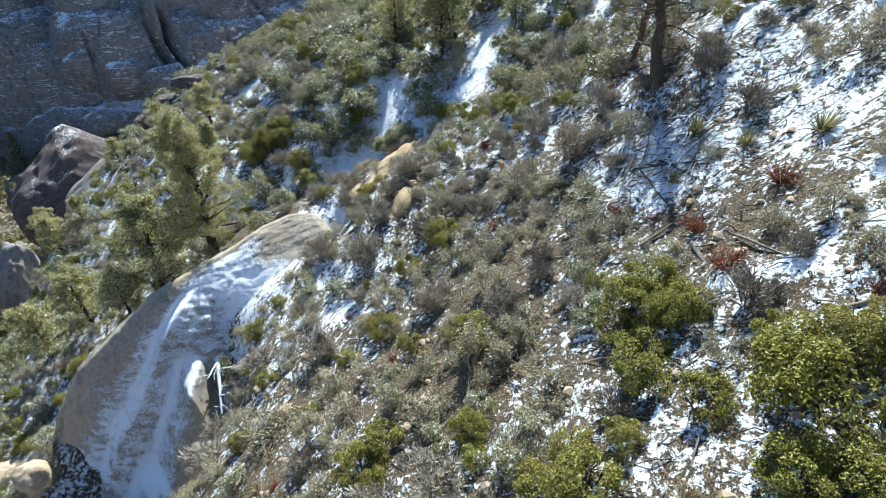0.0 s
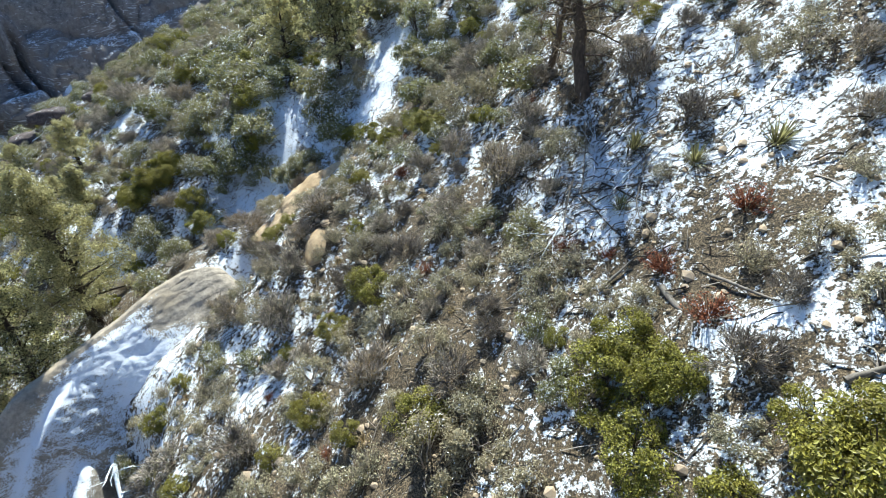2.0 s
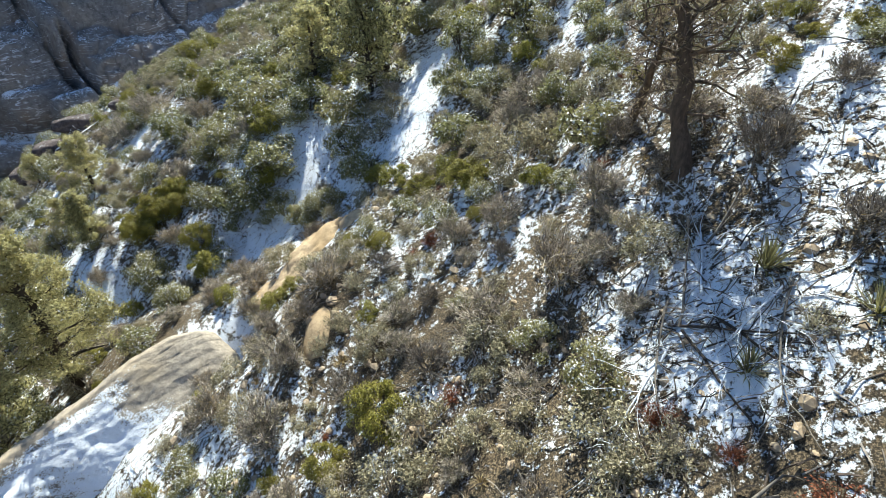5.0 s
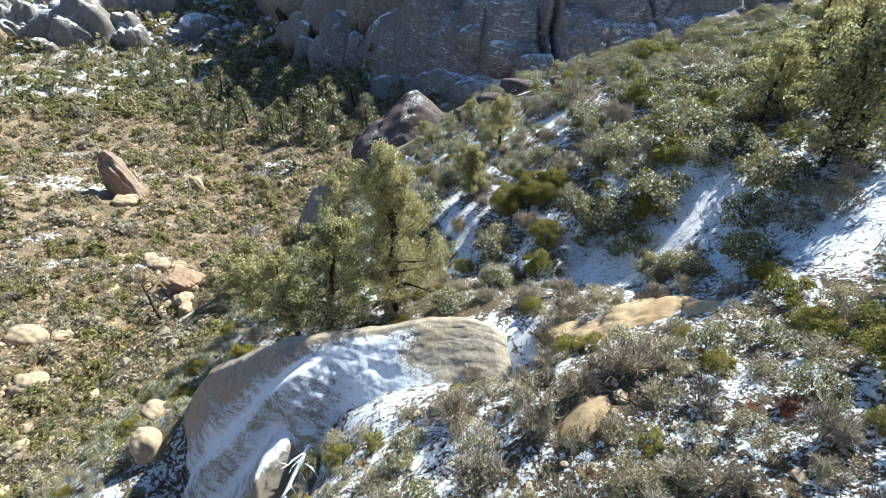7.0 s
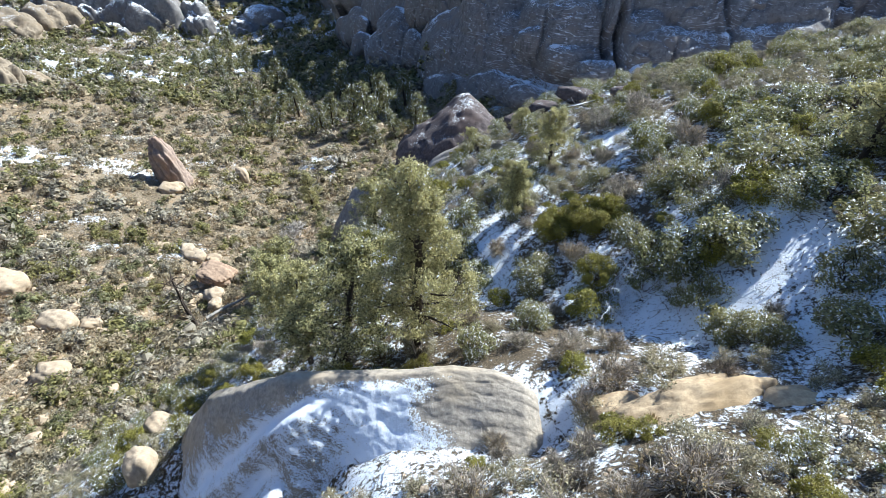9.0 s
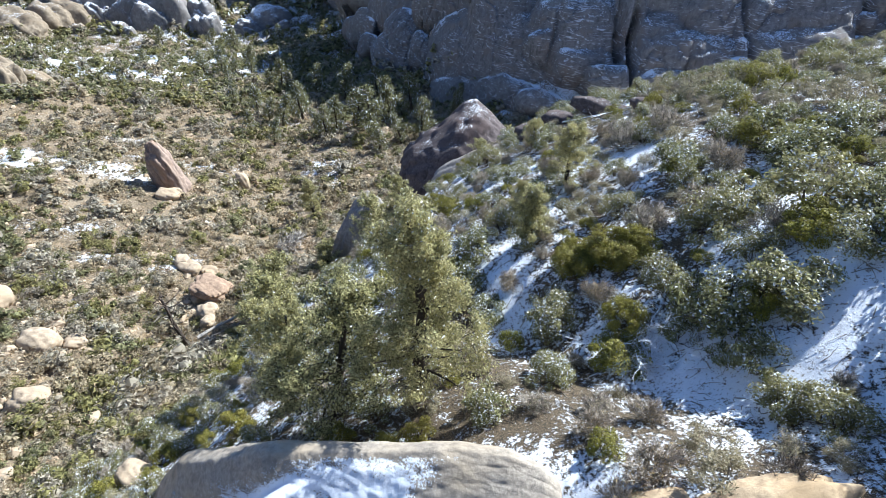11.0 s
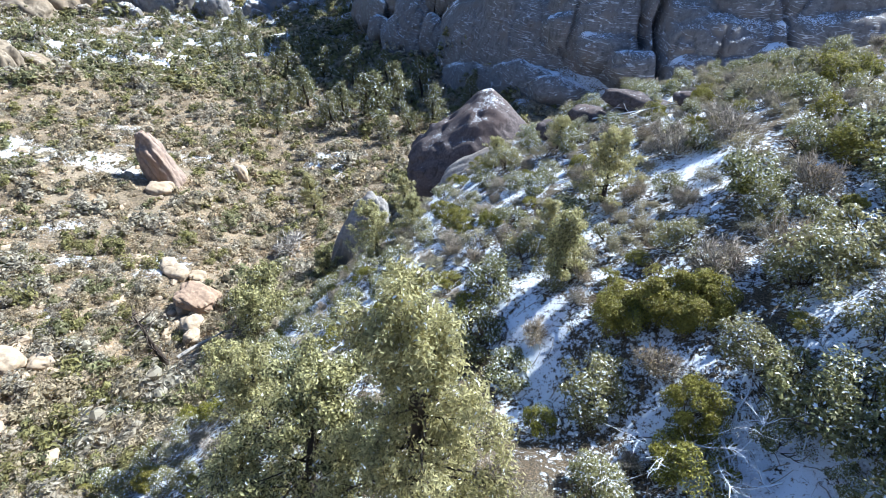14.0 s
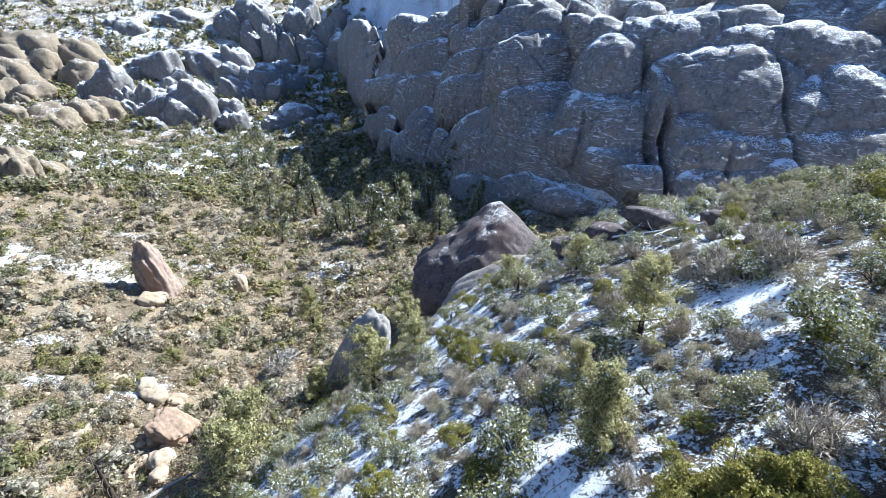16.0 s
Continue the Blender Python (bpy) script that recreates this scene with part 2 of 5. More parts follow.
def ground_material():
    """Decomposed granite with gravel and litter; snow where the ground's snow value says so, torn at its edges."""
    m, n, l, bsdf = material("ground")
    geo = n.new("ShaderNodeNewGeometry")
    place = geo.outputs["Position"]
    att = n.new("ShaderNodeAttribute")
    att.attribute_name = "snow"
    litter = n.new("ShaderNodeAttribute")
    litter.attribute_name = "litter"
    fine = noise_node(n, l, place, 16, 8, 0.8)
    mid = noise_node(n, l, place, 1.6, 6, 0.65)
    big = noise_node(n, l, place, 0.12, 4, 0.6)
    grit = n.new("ShaderNodeTexVoronoi")
    grit.inputs["Scale"].default_value = 9.0
    l.new(place, grit.inputs["Vector"])
    soil = mix(n, l, ramp_fac(n, l, fine, 0.3, 0.7), (0.13, 0.10, 0.068), (0.36, 0.29, 0.205))
    soil = mix(n, l, ramp_fac(n, l, mid, 0.45, 0.66), soil, (0.32, 0.225, 0.13))
    soil = mix(n, l, calc(n, l, "MULTIPLY", ramp_fac(n, l, big, 0.5, 0.7), 0.6), soil, (0.34, 0.285, 0.21))
    grass = noise_node(n, l, place, 2.2, 9, 0.8)
    soil = mix(n, l, calc(n, l, "MULTIPLY", ramp_fac(n, l, grass, 0.50, 0.60), 0.75), soil, (0.20, 0.165, 0.095))
    soil = mix(n, l, calc(n, l, "MULTIPLY", ramp_fac(n, l, noise_node(n, l, place, 4.3, 7, 0.8), 0.60, 0.66), 0.8), soil, (0.30, 0.15, 0.08))
    stone = calc(n, l, "MULTIPLY", ramp_fac(n, l, calc(n, l, "SUBTRACT", 1.0, grit.outputs["Distance"]), 0.68, 0.80), ramp_fac(n, l, mid, 0.44, 0.54))
    soil = mix(n, l, calc(n, l, "MULTIPLY", stone, 0.7), soil, (0.66, 0.58, 0.46))
    tuft = noise_node(n, l, place, 6.0, 8, 0.8)
    dark = calc(n, l, "MULTIPLY", ramp_fac(n, l, calc(n, l, "ADD", tuft, calc(n, l, "MULTIPLY", litter.outputs["Fac"], 0.22)), 0.56, 0.64), 0.92)
    litter_col = mix(n, l, ramp_fac(n, l, noise_node(n, l, place, 30, 6, 0.8), 0.46, 0.60), (0.022, 0.018, 0.013), (0.26, 0.195, 0.12))
    soil = mix(n, l, dark, soil, litter_col)
    torn = noise_node(n, l, place, 1.3, 10, 0.82)
    torn2 = noise_node(n, l, place, 7.5, 8, 0.8)
    s = calc(n, l, "ADD", att.outputs["Fac"], calc(n, l, "ADD", calc(n, l, "MULTIPLY", calc(n, l, "SUBTRACT", torn, 0.5), 2.3), calc(n, l, "MULTIPLY", calc(n, l, "SUBTRACT", torn2, 0.5), 2.6)))
    fac = ramp_fac(n, l, s, 0.48, 0.53)
    debris = ramp_fac(n, l, noise_node(n, l, place, 9, 6, 0.78), 0.57, 0.61)
    white = mix(n, l, debris, SNOW, (0.16, 0.12, 0.09))
    l.new(mix(n, l, fac, soil, white), bsdf.inputs["Base Color"])
    bsdf.inputs["Roughness"].default_value = 0.9
    bsdf.inputs["Specular IOR Level"].default_value = 0.25
    h = calc(n, l, "ADD", calc(n, l, "MULTIPLY", fine, 0.6), calc(n, l, "ADD", calc(n, l, "MULTIPLY", stone, 0.5), calc(n, l, "MULTIPLY", fac, 0.9)))
    relief(n, l, bsdf, h, 0.8, 0.06)
    return m


GROUND = ground_material()
SNOW_MAT = snow_material()
TAN_ROCK = rock_material("tan_granite", (0.58, 0.45, 0.29), (0.32, 0.235, 0.15), (0.40, 0.285, 0.16), 0.0, 6.0)
SLAB_ROCK = rock_material("slab_granite", (0.48, 0.42, 0.345), (0.26, 0.23, 0.195), (0.42, 0.345, 0.25), 0.19, 7.0, 2.8, 1.0, 0.0, True)
WHITE_WOOD = bark_material("bleached_dead_wood", (0.72, 0.68, 0.62), (0.46, 0.41, 0.36))
DARK_ROCK = rock_material("varnished_granite", (0.17, 0.14, 0.135), (0.06, 0.05, 0.052), (0.13, 0.098, 0.09), -0.07, 5.0, 1.2)
# granite made greyer and darker, so the colour carries the cliff's shade
CLIFF_SHADE_ROCK = rock_material("cliff_shade_granite", (0.27, 0.26, 0.26), (0.125, 0.12, 0.12), (0.20, 0.175, 0.16), 0.03, 1.6, 0.7, 1.6, 0.8, True)
# this darker neutral tone stands in for shade on the far crags
FAR_SHADE_ROCK = rock_material("far_shade_granite", (0.29, 0.275, 0.27), (0.135, 0.13, 0.125), (0.21, 0.185, 0.17), 0.13, 0.9, 0.35)
FAR_TAN = rock_material("far_tan_granite", (0.34, 0.28, 0.205), (0.16, 0.13, 0.095), (0.25, 0.195, 0.135), -0.08, 1.2, 0.4)
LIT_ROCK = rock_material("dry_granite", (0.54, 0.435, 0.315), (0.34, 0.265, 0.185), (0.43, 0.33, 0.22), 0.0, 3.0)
BARK = bark_material("dark_bark", (0.13, 0.095, 0.07), (0.045, 0.033, 0.025))
SNAG_BARK = bark_material("weathered_pine_bark", (0.24, 0.17, 0.12), (0.08, 0.058, 0.042))
GREY_WOOD = bark_material("grey_dead_wood", (0.42, 0.37, 0.31), (0.20, 0.17, 0.14))
SNOWY_WOOD = bark_material("snowy_dead_wood", (0.40, 0.35, 0.30), (0.16, 0.13, 0.11), 0.42)
TWIG = bark_material("grey_twigs", (0.70, 0.63, 0.54), (0.40, 0.34, 0.275))
LEAF_GREEN = leaf_material("manzanita_leaf", (0.12, 0.125, 0.02), (0.32, 0.305, 0.05), (0.28, 0.235, 0.055), through=0.32)
LEAF_OLIVE = leaf_material("oak_leaf", (0.14, 0.15, 0.06), (0.33, 0.33, 0.15), (0.32, 0.28, 0.13), through=0.42)
LEAF_SAGE = leaf_material("sage_leaf", (0.24, 0.225, 0.14), (0.42, 0.385, 0.25), (0.36, 0.30, 0.185), gloss=0.8)
LEAF_PINE = leaf_material("pinyon_needle", (0.22, 0.22, 0.095), (0.55, 0.52, 0.26), (0.48, 0.43, 0.21), through=0.5)
LEAF_BROWN = leaf_material("browned_needle", (0.17, 0.125, 0.07), (0.33, 0.26, 0.15), (0.26, 0.24, 0.13), gloss=0.8)
LEAF_STRAW = leaf_material("dry_straw", (0.33, 0.25, 0.12), (0.46, 0.37, 0.20), (0.28, 0.19, 0.09), gloss=0.8)
LEAF_RED = leaf_material("dry_red_stem", (0.20, 0.055, 0.025), (0.30, 0.10, 0.04), (0.16, 0.06, 0.035), gloss=0.8)
LEAF_FAR = leaf_material("far_brush", (0.27, 0.235, 0.145), (0.50, 0.43, 0.29), (0.46, 0.37, 0.25), island=True, gloss=0.8, through=0.5)
LEAF_FAR_PINE = leaf_material("far_pinyon", (0.14, 0.155, 0.07), (0.28, 0.28, 0.14), (0.27, 0.24, 0.12), island=True, gloss=0.7, through=0.5)


# ---- mesh helpers ----
def mesh_from(name, verts, faces, mats, index=None, smooth=False):
    """A mesh from arrays: verts (n, 3), faces (m, 3) or (m, 4), with one material index a face."""
    verts, faces = np.asarray(verts, np.float32), np.asarray(faces, np.int32)
    me = bpy.data.meshes.new(name)
    k = faces.shape[1]
    me.vertices.add(len(verts))
    me.vertices.foreach_set("co", verts.ravel())
    me.loops.add(faces.size)
    me.loops.foreach_set("vertex_index", faces.ravel())
    me.polygons.add(len(faces))
    me.polygons.foreach_set("loop_start", np.arange(0, faces.size, k, dtype=np.int32))
    me.polygons.foreach_set("loop_total", np.full(len(faces), k, np.int32))
    for m in mats:
        me.materials.append(m)
    if index is not None:
        me.polygons.foreach_set("material_index", np.asarray(index, np.int32))
    me.polygons.foreach_set("use_smooth", np.full(len(faces), smooth, bool))
    me.update(calc_edges=True)
    return me


def part(name, me, parent, label=""):
    ob = new(name, me)
    ob.parent = parent
    return tagged(ob, label)


def thing(name, label, category, group="", kind=""):
    return tagged(new(name), label, category, group, kind)


# ---- ground ----
def stretch(lo, hi, centre, n, near):
    """Steps that are close round the centre and wide far off."""
    grow = lambda w: centre + near * np.sinh(w)
    return grow(np.linspace(np.arcsinh((lo - centre) / near), np.arcsinh((hi - centre) / near), n))


def snow_at(x, y):
    """How much snow lies on the ground: shaded gullies and the slopes that turn from the sun hold it."""
    d = 0.6
    gx = (height(x + d, y, False) - height(x - d, y, False)) / (2 * d)
    gy = (height(x, y + d, False) - height(x, y - d, False)) / (2 * d)
    up = 1 / np.sqrt(1 + gx * gx + gy * gy)
    facing = (sun_way.x * -gx + sun_way.y * -gy + sun_way.z) * up
    hill = np.clip((hillside(x, y) - valley(x, y)) / 3 + 0.5, 0, 1)
    s = 0.01 + 0.44 * hill + 0.40 * (0.5 - facing) + 0.30 * fbm(x / 3.5, y / 3.5, 21, 3)
    for cx, cy, rx, ry, turn, amount in SNOW_PATCHES + VALLEY_SNOW:
        s = s + (1.15 if cx < -12 else 0.62) * amount * bump(x, y, cx, cy, rx, ry, turn)
    s = s + 0.24 * np.clip((np.hypot(x, y) - 105) / 60, 0, 1)
    s = np.where(s > 0.42, 0.42 + 0.62 * (s - 0.42), s)
    return np.clip(s, -0.6, 0.95)


# snow fields: place, half lengths, turn, amount (less than 0: bare earth)
SNOW_PATCHES = [
    (7.0, 7.5, 2.6, 1.5, -40, 1.0), (10.3, 8.2, 2.4, 0.9, -60, 0.8), (2.5, 12.3, 0.6, 2.6, 0, 0.9), (9.0, 4.2, 1.2, 0.8, 0, 0.6),
    (9.2, 20.3, 0.9, 2.0, -15, 0.8), (12.3, 15.9, 0.8, 0.7, 0, 0.6), (23.0, 27.0, 2.2, 2.6, 0, 0.1), (8.6, 11.7, 0.7, 0.8, 0, 0.5),
    (7.6, -8.7, 1.3, 1.0, 30, 0.45), (5.0, -10.4, 1.2, 0.7, 30, 0.4), (4.8, -7.9, 1.4, 1.0, 30, 0.8), (3.9, -8.4, 0.8, 0.6, 0, 0.7), (9.2, -7.6, 0.9, 0.7, 10, 0.6), (1.1, -11.3, 0.35, 1.5, 35, 0.8),
    (12.4, 3.8, 3.6, 0.9, 32, 0.85), (10.0, 0.6, 3.0, 1.8, 0, -0.45), (2.6, -10.4, 2.0, 1.3, 30, -0.38), (7.5, -11.5, 1.5, 1.2, 0, -0.35),
]
VALLEY_SNOW = [
    (3.6, -1.3, 0.7, 0.5, 0, 0.5), (-1.2, 2.6, 1.4, 1.1, 20, 0.35), (-0.7, -2.3, 0.4, 1.6, 35, 0.6), (2.8, -4.0, 0.3, 0.9, 35, 0.6),
    (-37.5, 52.0, 6.5, 4.0, 0, 1.2), (-48, 54, 6, 4.0, 0, 1.0), (-16, 86, 13, 9, 30, 0.5), (-40, 124, 22, 10, 0, 0.5), (-24, 103, 10, 8, 0, 0.45), (-23.2, 33.2, 1.6, 1.8, 0, 0.8), (-70, 128, 22, 9, 0, 0.55), (-110, 250, 110, 70, 0, 0.28), (-40, 62, 3, 2, 0, 0.7), (-16, 62, 4, 3, 0, 0.7), (-34, 38, 4, 1.2, 20, 0.6), (-29, 33, 2, 1.2, 0, 0.6), (-30, 60, 6, 3, 0, 0.45), (-53, 56, 4, 2.5, 0, 0.7), (-14, 55, 3, 1.6, 20, 0.6), (-23, 34, 1.6, 1.0, 0, 0.7), (-24, 43, 2, 1.0, -20, 0.5), (-17, 33, 1.2, 1.6, 0, 0.5), (-46, 70, 5, 2, 0, 0.4), (-26, 26, 1.5, 0.8, 0, 0.45), (-19, 18, 1.2, 0.7, 30, 0.45),
    (-80, 150, 55, 26, 20, 0.65), (-120, 310, 150, 90, 0, 0.2), (17.7, 80, 6, 4, 0, 1.0), (6, 79, 8, 4, 0, 0.8), (-2.0, -7.0, 2.4, 1.4, 20, -0.5), (-8, 33, 5, 3, 30, 0.35), (-12, 52, 5, 4, 0, 0.4),
]


def build_ground():
    xs, ys = stretch(-420, 330, 2, 450, 9.0), stretch(-80, 620, 5, 450, 9.0)
    gx, gy = np.meshgrid(xs, ys)
    gz = height(gx, gy)
    s = snow_at(gx, gy)
    verts = np.stack([gx, gy, gz + 0.05 * np.clip(s - 0.3, 0, 1)], -1).reshape(-1, 3)
    nx, ny = len(xs), len(ys)
    at = np.arange(nx * ny).reshape(ny, nx)
    faces = np.stack([at[:-1, :-1], at[:-1, 1:], at[1:, 1:], at[1:, :-1]], -1).reshape(-1, 4)
    me = mesh_from("ground", verts, faces, [GROUND], smooth=True)
    for name, value in (("snow", s), ("litter", np.clip(0.42 + 0.6 * fbm(gx / 2.2, gy / 2.2, 41, 3) + 0.75 * np.clip((hillside(gx, gy) - valley(gx, gy)) / 4, 0, 1), 0, 1.2))):
        a = me.attributes.new(name, "FLOAT", "POINT")
        a.data.foreach_set("value", value.astype(np.float32).ravel())
    return tagged(new("ground", me), "sandy granite hillside with patches of thin snow", "ground", kind="structure")


build_ground()


# ---- rocks ----
def ball(detail):
    bm = bmesh.new()
    bmesh.ops.create_icosphere(bm, subdivisions=detail, radius=1.0)
    v = np.array([p.co[:] for p in bm.verts])
    f = np.array([[p.index for p in q.verts] for q in bm.faces])
    bm.free()
    return v, f


BALLS = {n: ball(n) for n in (1, 2, 3, 4, 5, 6)}


def rough3(p, scale, seed, octaves=4):
    q = p * scale
    return (fbm(q[:, 0] + 0.6 * q[:, 2], q[:, 1] - 0.4 * q[:, 2], seed, octaves) + fbm(q[:, 2] * 1.1 + 0.3 * q[:, 0], q[:, 1] + 5 + 0.5 * q[:, 0], seed + 50, octaves)) * 0.6


def rock_shape(size, seed, detail=4, power=2.5, rough=0.12, ledge=0.0, taper=0.0, crack=0.0):
    """A rounded, weathered boulder: boxy or round by its power, with ledges across it and narrowing to its top by taper."""
    v, f = BALLS[detail]
    p = v / (np.abs(v) ** power).sum(1, keepdims=True) ** (1 / power)
    p = p * (1 + rough * rough3(p, 1.5, seed)[:, None] + 0.3 * rough * rough3(p, 6.0, seed + 9)[:, None])
    if crack:
        seam = np.clip(1 - 3.2 * np.abs(rough3(p * (1, 1, 0.55), 1.15, seed + 21, 3)), 0, 1) ** 2
        p = p * (1 - crack * seam[:, None])
    if ledge:
        w = p[:, 2] * 4.2 + 0.9 * rough3(p, 1.1, seed + 3) + seed
        p[:, :2] *= (1 + ledge * (np.abs(np.sin(w * 1.7)) ** 0.5 - 0.7))[:, None]
    if taper:
        p[:, :2] *= (1 - taper * np.clip(p[:, 2] * 0.5 + 0.5, 0, 1))[:, None]
    return p * np.array(size), f


def rock(name, label, place, size, seed, mat, turn=0.0, tilt=(0, 0), detail=4, power=2.5, rough=0.12, ledge=0.0, taper=0.0, group=""):
    v, f = rock_shape(size, seed, detail, power, rough, ledge, taper)
    ob = tagged(new(name, mesh_from(name, v, f, [mat], smooth=True)), label, "rock", group)
    ob.matrix_world = pose(*place, tilt[0], tilt[1], turn)
    return ob


def slab_rib():
    """The whaleback of granite: a crest over a steep back, and a long tilted face with ledges that ends in a plunging nose."""
    nu, nw = 330, 200
    u, w = np.meshgrid(np.linspace(0, 1, nu), np.linspace(0, 1, nw), indexing="ij")
    x = 3.7 - 13.3 * u
    crest_y = np.interp(x, [-9.6, -8.2, -7, -5.5, -4, -1, 0.5, 1.6, 2.5, 3.7], [7.0, 6.6, 6.2, 5.6, 5.27, 4.99, 4.86, 4.63, 4.3, 3.9])
    crest_z = np.interp(x, [-9.6, -9.2, -8.2, -7, -5.5, -4, -2.5, -1, 0.5, 1.6, 2.3, 2.7, 3.1, 3.7], [-17.6, -16.1, -14.4, -12.58, -11.36, -10.39, -10.05, -9.85, -9.5, -9.4, -9.5, -9.8, -10.5, -11.8])
    size = np.interp(x, [-9.6, -8.5, -6.5, -4, -1, 1.5, 2.9, 3.7], [0.8, 1.35, 1.55, 1.15, 0.85, 0.68, 0.58, 0.3])
    across = [0.00, 0.12, 0.22, 0.28, 0.34, 0.44, 0.56, 0.70, 0.84, 0.94, 1.0]
    y = crest_y + size * np.interp(w, across, [1.0, 0.85, 0.60, 0.30, 0.0, -0.40, -0.95, -1.65, -2.45, -3.3, -4.1])
    z = crest_z + size * np.interp(w, across, [-3.6, -1.7, -0.55, -0.12, 0.0, -0.32, -1.04, -2.0, -3.02, -4.3, -6.6])
    # towards its blunt end the back is broad and nearly level
    z = np.where(w > 0.34, crest_z + (z - crest_z) * np.interp(x, [-9.4, -8.0, -6.6, -4.6, -2.4, -0.5, 2.0], [0.5, 0.62, 0.84, 0.95, 0.74, 0.42, 0.40]), z)
    # soften the folds of the section
    for _ in range(6):
        y[:, 1:-1] = 0.25 * y[:, :-2] + 0.5 * y[:, 1:-1] + 0.25 * y[:, 2:]
        z[:, 1:-1] = 0.25 * z[:, :-2] + 0.5 * z[:, 1:-1] + 0.25 * z[:, 2:]
        z[1:-1] = 0.25 * z[:-2] + 0.5 * z[1:-1] + 0.25 * z[2:]
    step = lambda v: v * v * (3 - 2 * v)
    rise = lambda at, wide: step(np.clip((w - at) / wide, 0, 1))
    p = np.stack([x, y, z], -1)
    wave = 0.02 * np.sin(7 * u) + 0.025 * fbm(x * 0.9, x * 0 + 2.0, 6, 3)
    first = np.interp(x, [-9, -7, -5, -3], [0.74, 0.60, 0.53, 0.46]) + wave
    second = np.interp(x, [-9, -7.5, -6, -4.2], [0.88, 0.80, 0.72, 0.66]) + wave
    on_first = np.clip((-2.6 - x) * 0.9, 0, 1)
    on_second = np.clip((-3.8 - x) * 1.2, 0, 1)
    out = 0.34 * rise(first, 0.05) * on_first + 1.05 * rise(second, 0.08) * on_second
    # worn grooves that run along the back
    groove = w * 34 + 1.6 * fbm(x * 0.5, w * 4, 9, 3) + 0.5 * x
    out = out + 0.014 * np.abs(np.sin(groove)) * np.clip((w - 0.30) * 10, 0, 1)
    hollow = np.exp(-(((first - 0.012 - w) / 0.03) ** 2)) * on_first * 0.14 + np.exp(-(((second - 0.012 - w) / 0.03) ** 2)) * on_second * 0.2
    alcove = 0.45 * np.exp(-(((x + 4.0) / 0.75) ** 2)) * step(np.clip((w - 0.72) / 0.12, 0, 1))
    flat = p.reshape(-1, 3)
    coarse = (0.10 * rough3(flat, 0.7, 4) + 0.03 * rough3(flat * (0.5, 1, 1.4), 2.2, 5) + 0.022 * rough3(flat * (0.5, 1, 1.3), 6.0, 6)).reshape(nu, nw)
    way = np.stack([-0.15 + 0 * w, np.interp(w, [0, 0.25, 0.36, 0.6, 1], [0.9, 0.5, -0.25, -0.65, -0.85]), np.interp(w, [0, 0.25, 0.36, 0.6, 1], [0.2, 0.8, 0.95, 0.7, 0.4])], -1)
    p = p + way * (out - hollow - alcove + coarse)[..., None]
    at = np.arange(nu * nw).reshape(nu, nw)
    faces = np.stack([at[:-1, :-1], at[:-1, 1:], at[1:, 1:], at[1:, :-1]], -1).reshape(-1, 4)
    me = mesh_from("granite_rib", p.reshape(-1, 3), faces, [SLAB_ROCK], smooth=True)
    # snow keeps to the ledges and to the broad back
    band = lambda at, wide: np.exp(-(((at - w) / wide) ** 2))
    keep = 0.20 * band(first - 0.02, 0.05) * on_first + 0.26 * band(second - 0.02, 0.035) * on_second
    keep = keep - 0.34 * np.clip((w - second - 0.05) * 12, 0, 1) * on_second - 0.30 * band(0.40, 0.05) * on_first
    keep = keep + 0.13 * np.exp(-(((x + 1.4) / 1.7) ** 2)) * np.clip((w - 0.38) * 12, 0, 1)
    keep = keep - 0.8 * np.clip((x + 0.9 - 1.6 * fbm(x * 0.9, w * 5, 27, 3)) / 2.6, 0, 1) - 0.9 * np.clip((0.385 - w) * 14, 0, 1) + 0.12 * np.clip((w - 0.42) * 8, 0, 1)
    a_snow = me.attributes.new("snow", "FLOAT", "POINT")
    a_snow.data.foreach_set("value", keep.astype(np.float32).ravel())
    return tagged(new("granite_rib", me), "long rounded granite rib, snow lying in its grooves", "rock")


slab_rib()
rock("granite_dome", "small tan granite hump at the end of the rib", (4.3, 3.2, -9.3), (0.75, 0.6, 0.6), 13, TAN_ROCK, 30, (0, -8), 4, 2.4, 0.2)
rock("granite_dome", "low tan granite hump beside a larger one", (7.5, 2.2, -7.75), (0.9, 0.75, 0.55), 14, TAN_ROCK, -20, (0, -10), 4, 2.4, 0.22)
rock("granite_dome", "tan rounded granite outcrop in the brush", (5.8, 2.75, -8.45), (1.55, 0.85, 0.62), 12, TAN_ROCK, 10, (6, -12), 5, 2.5, 0.30, 0.10)
rock("granite_outcrop", "small tan granite outcrop in the brush", (3.2, -0.5, -7.6), (0.9, 0.5, 0.6), 15, TAN_ROCK, 40, (0, -20), 4, 2.4, 0.14)


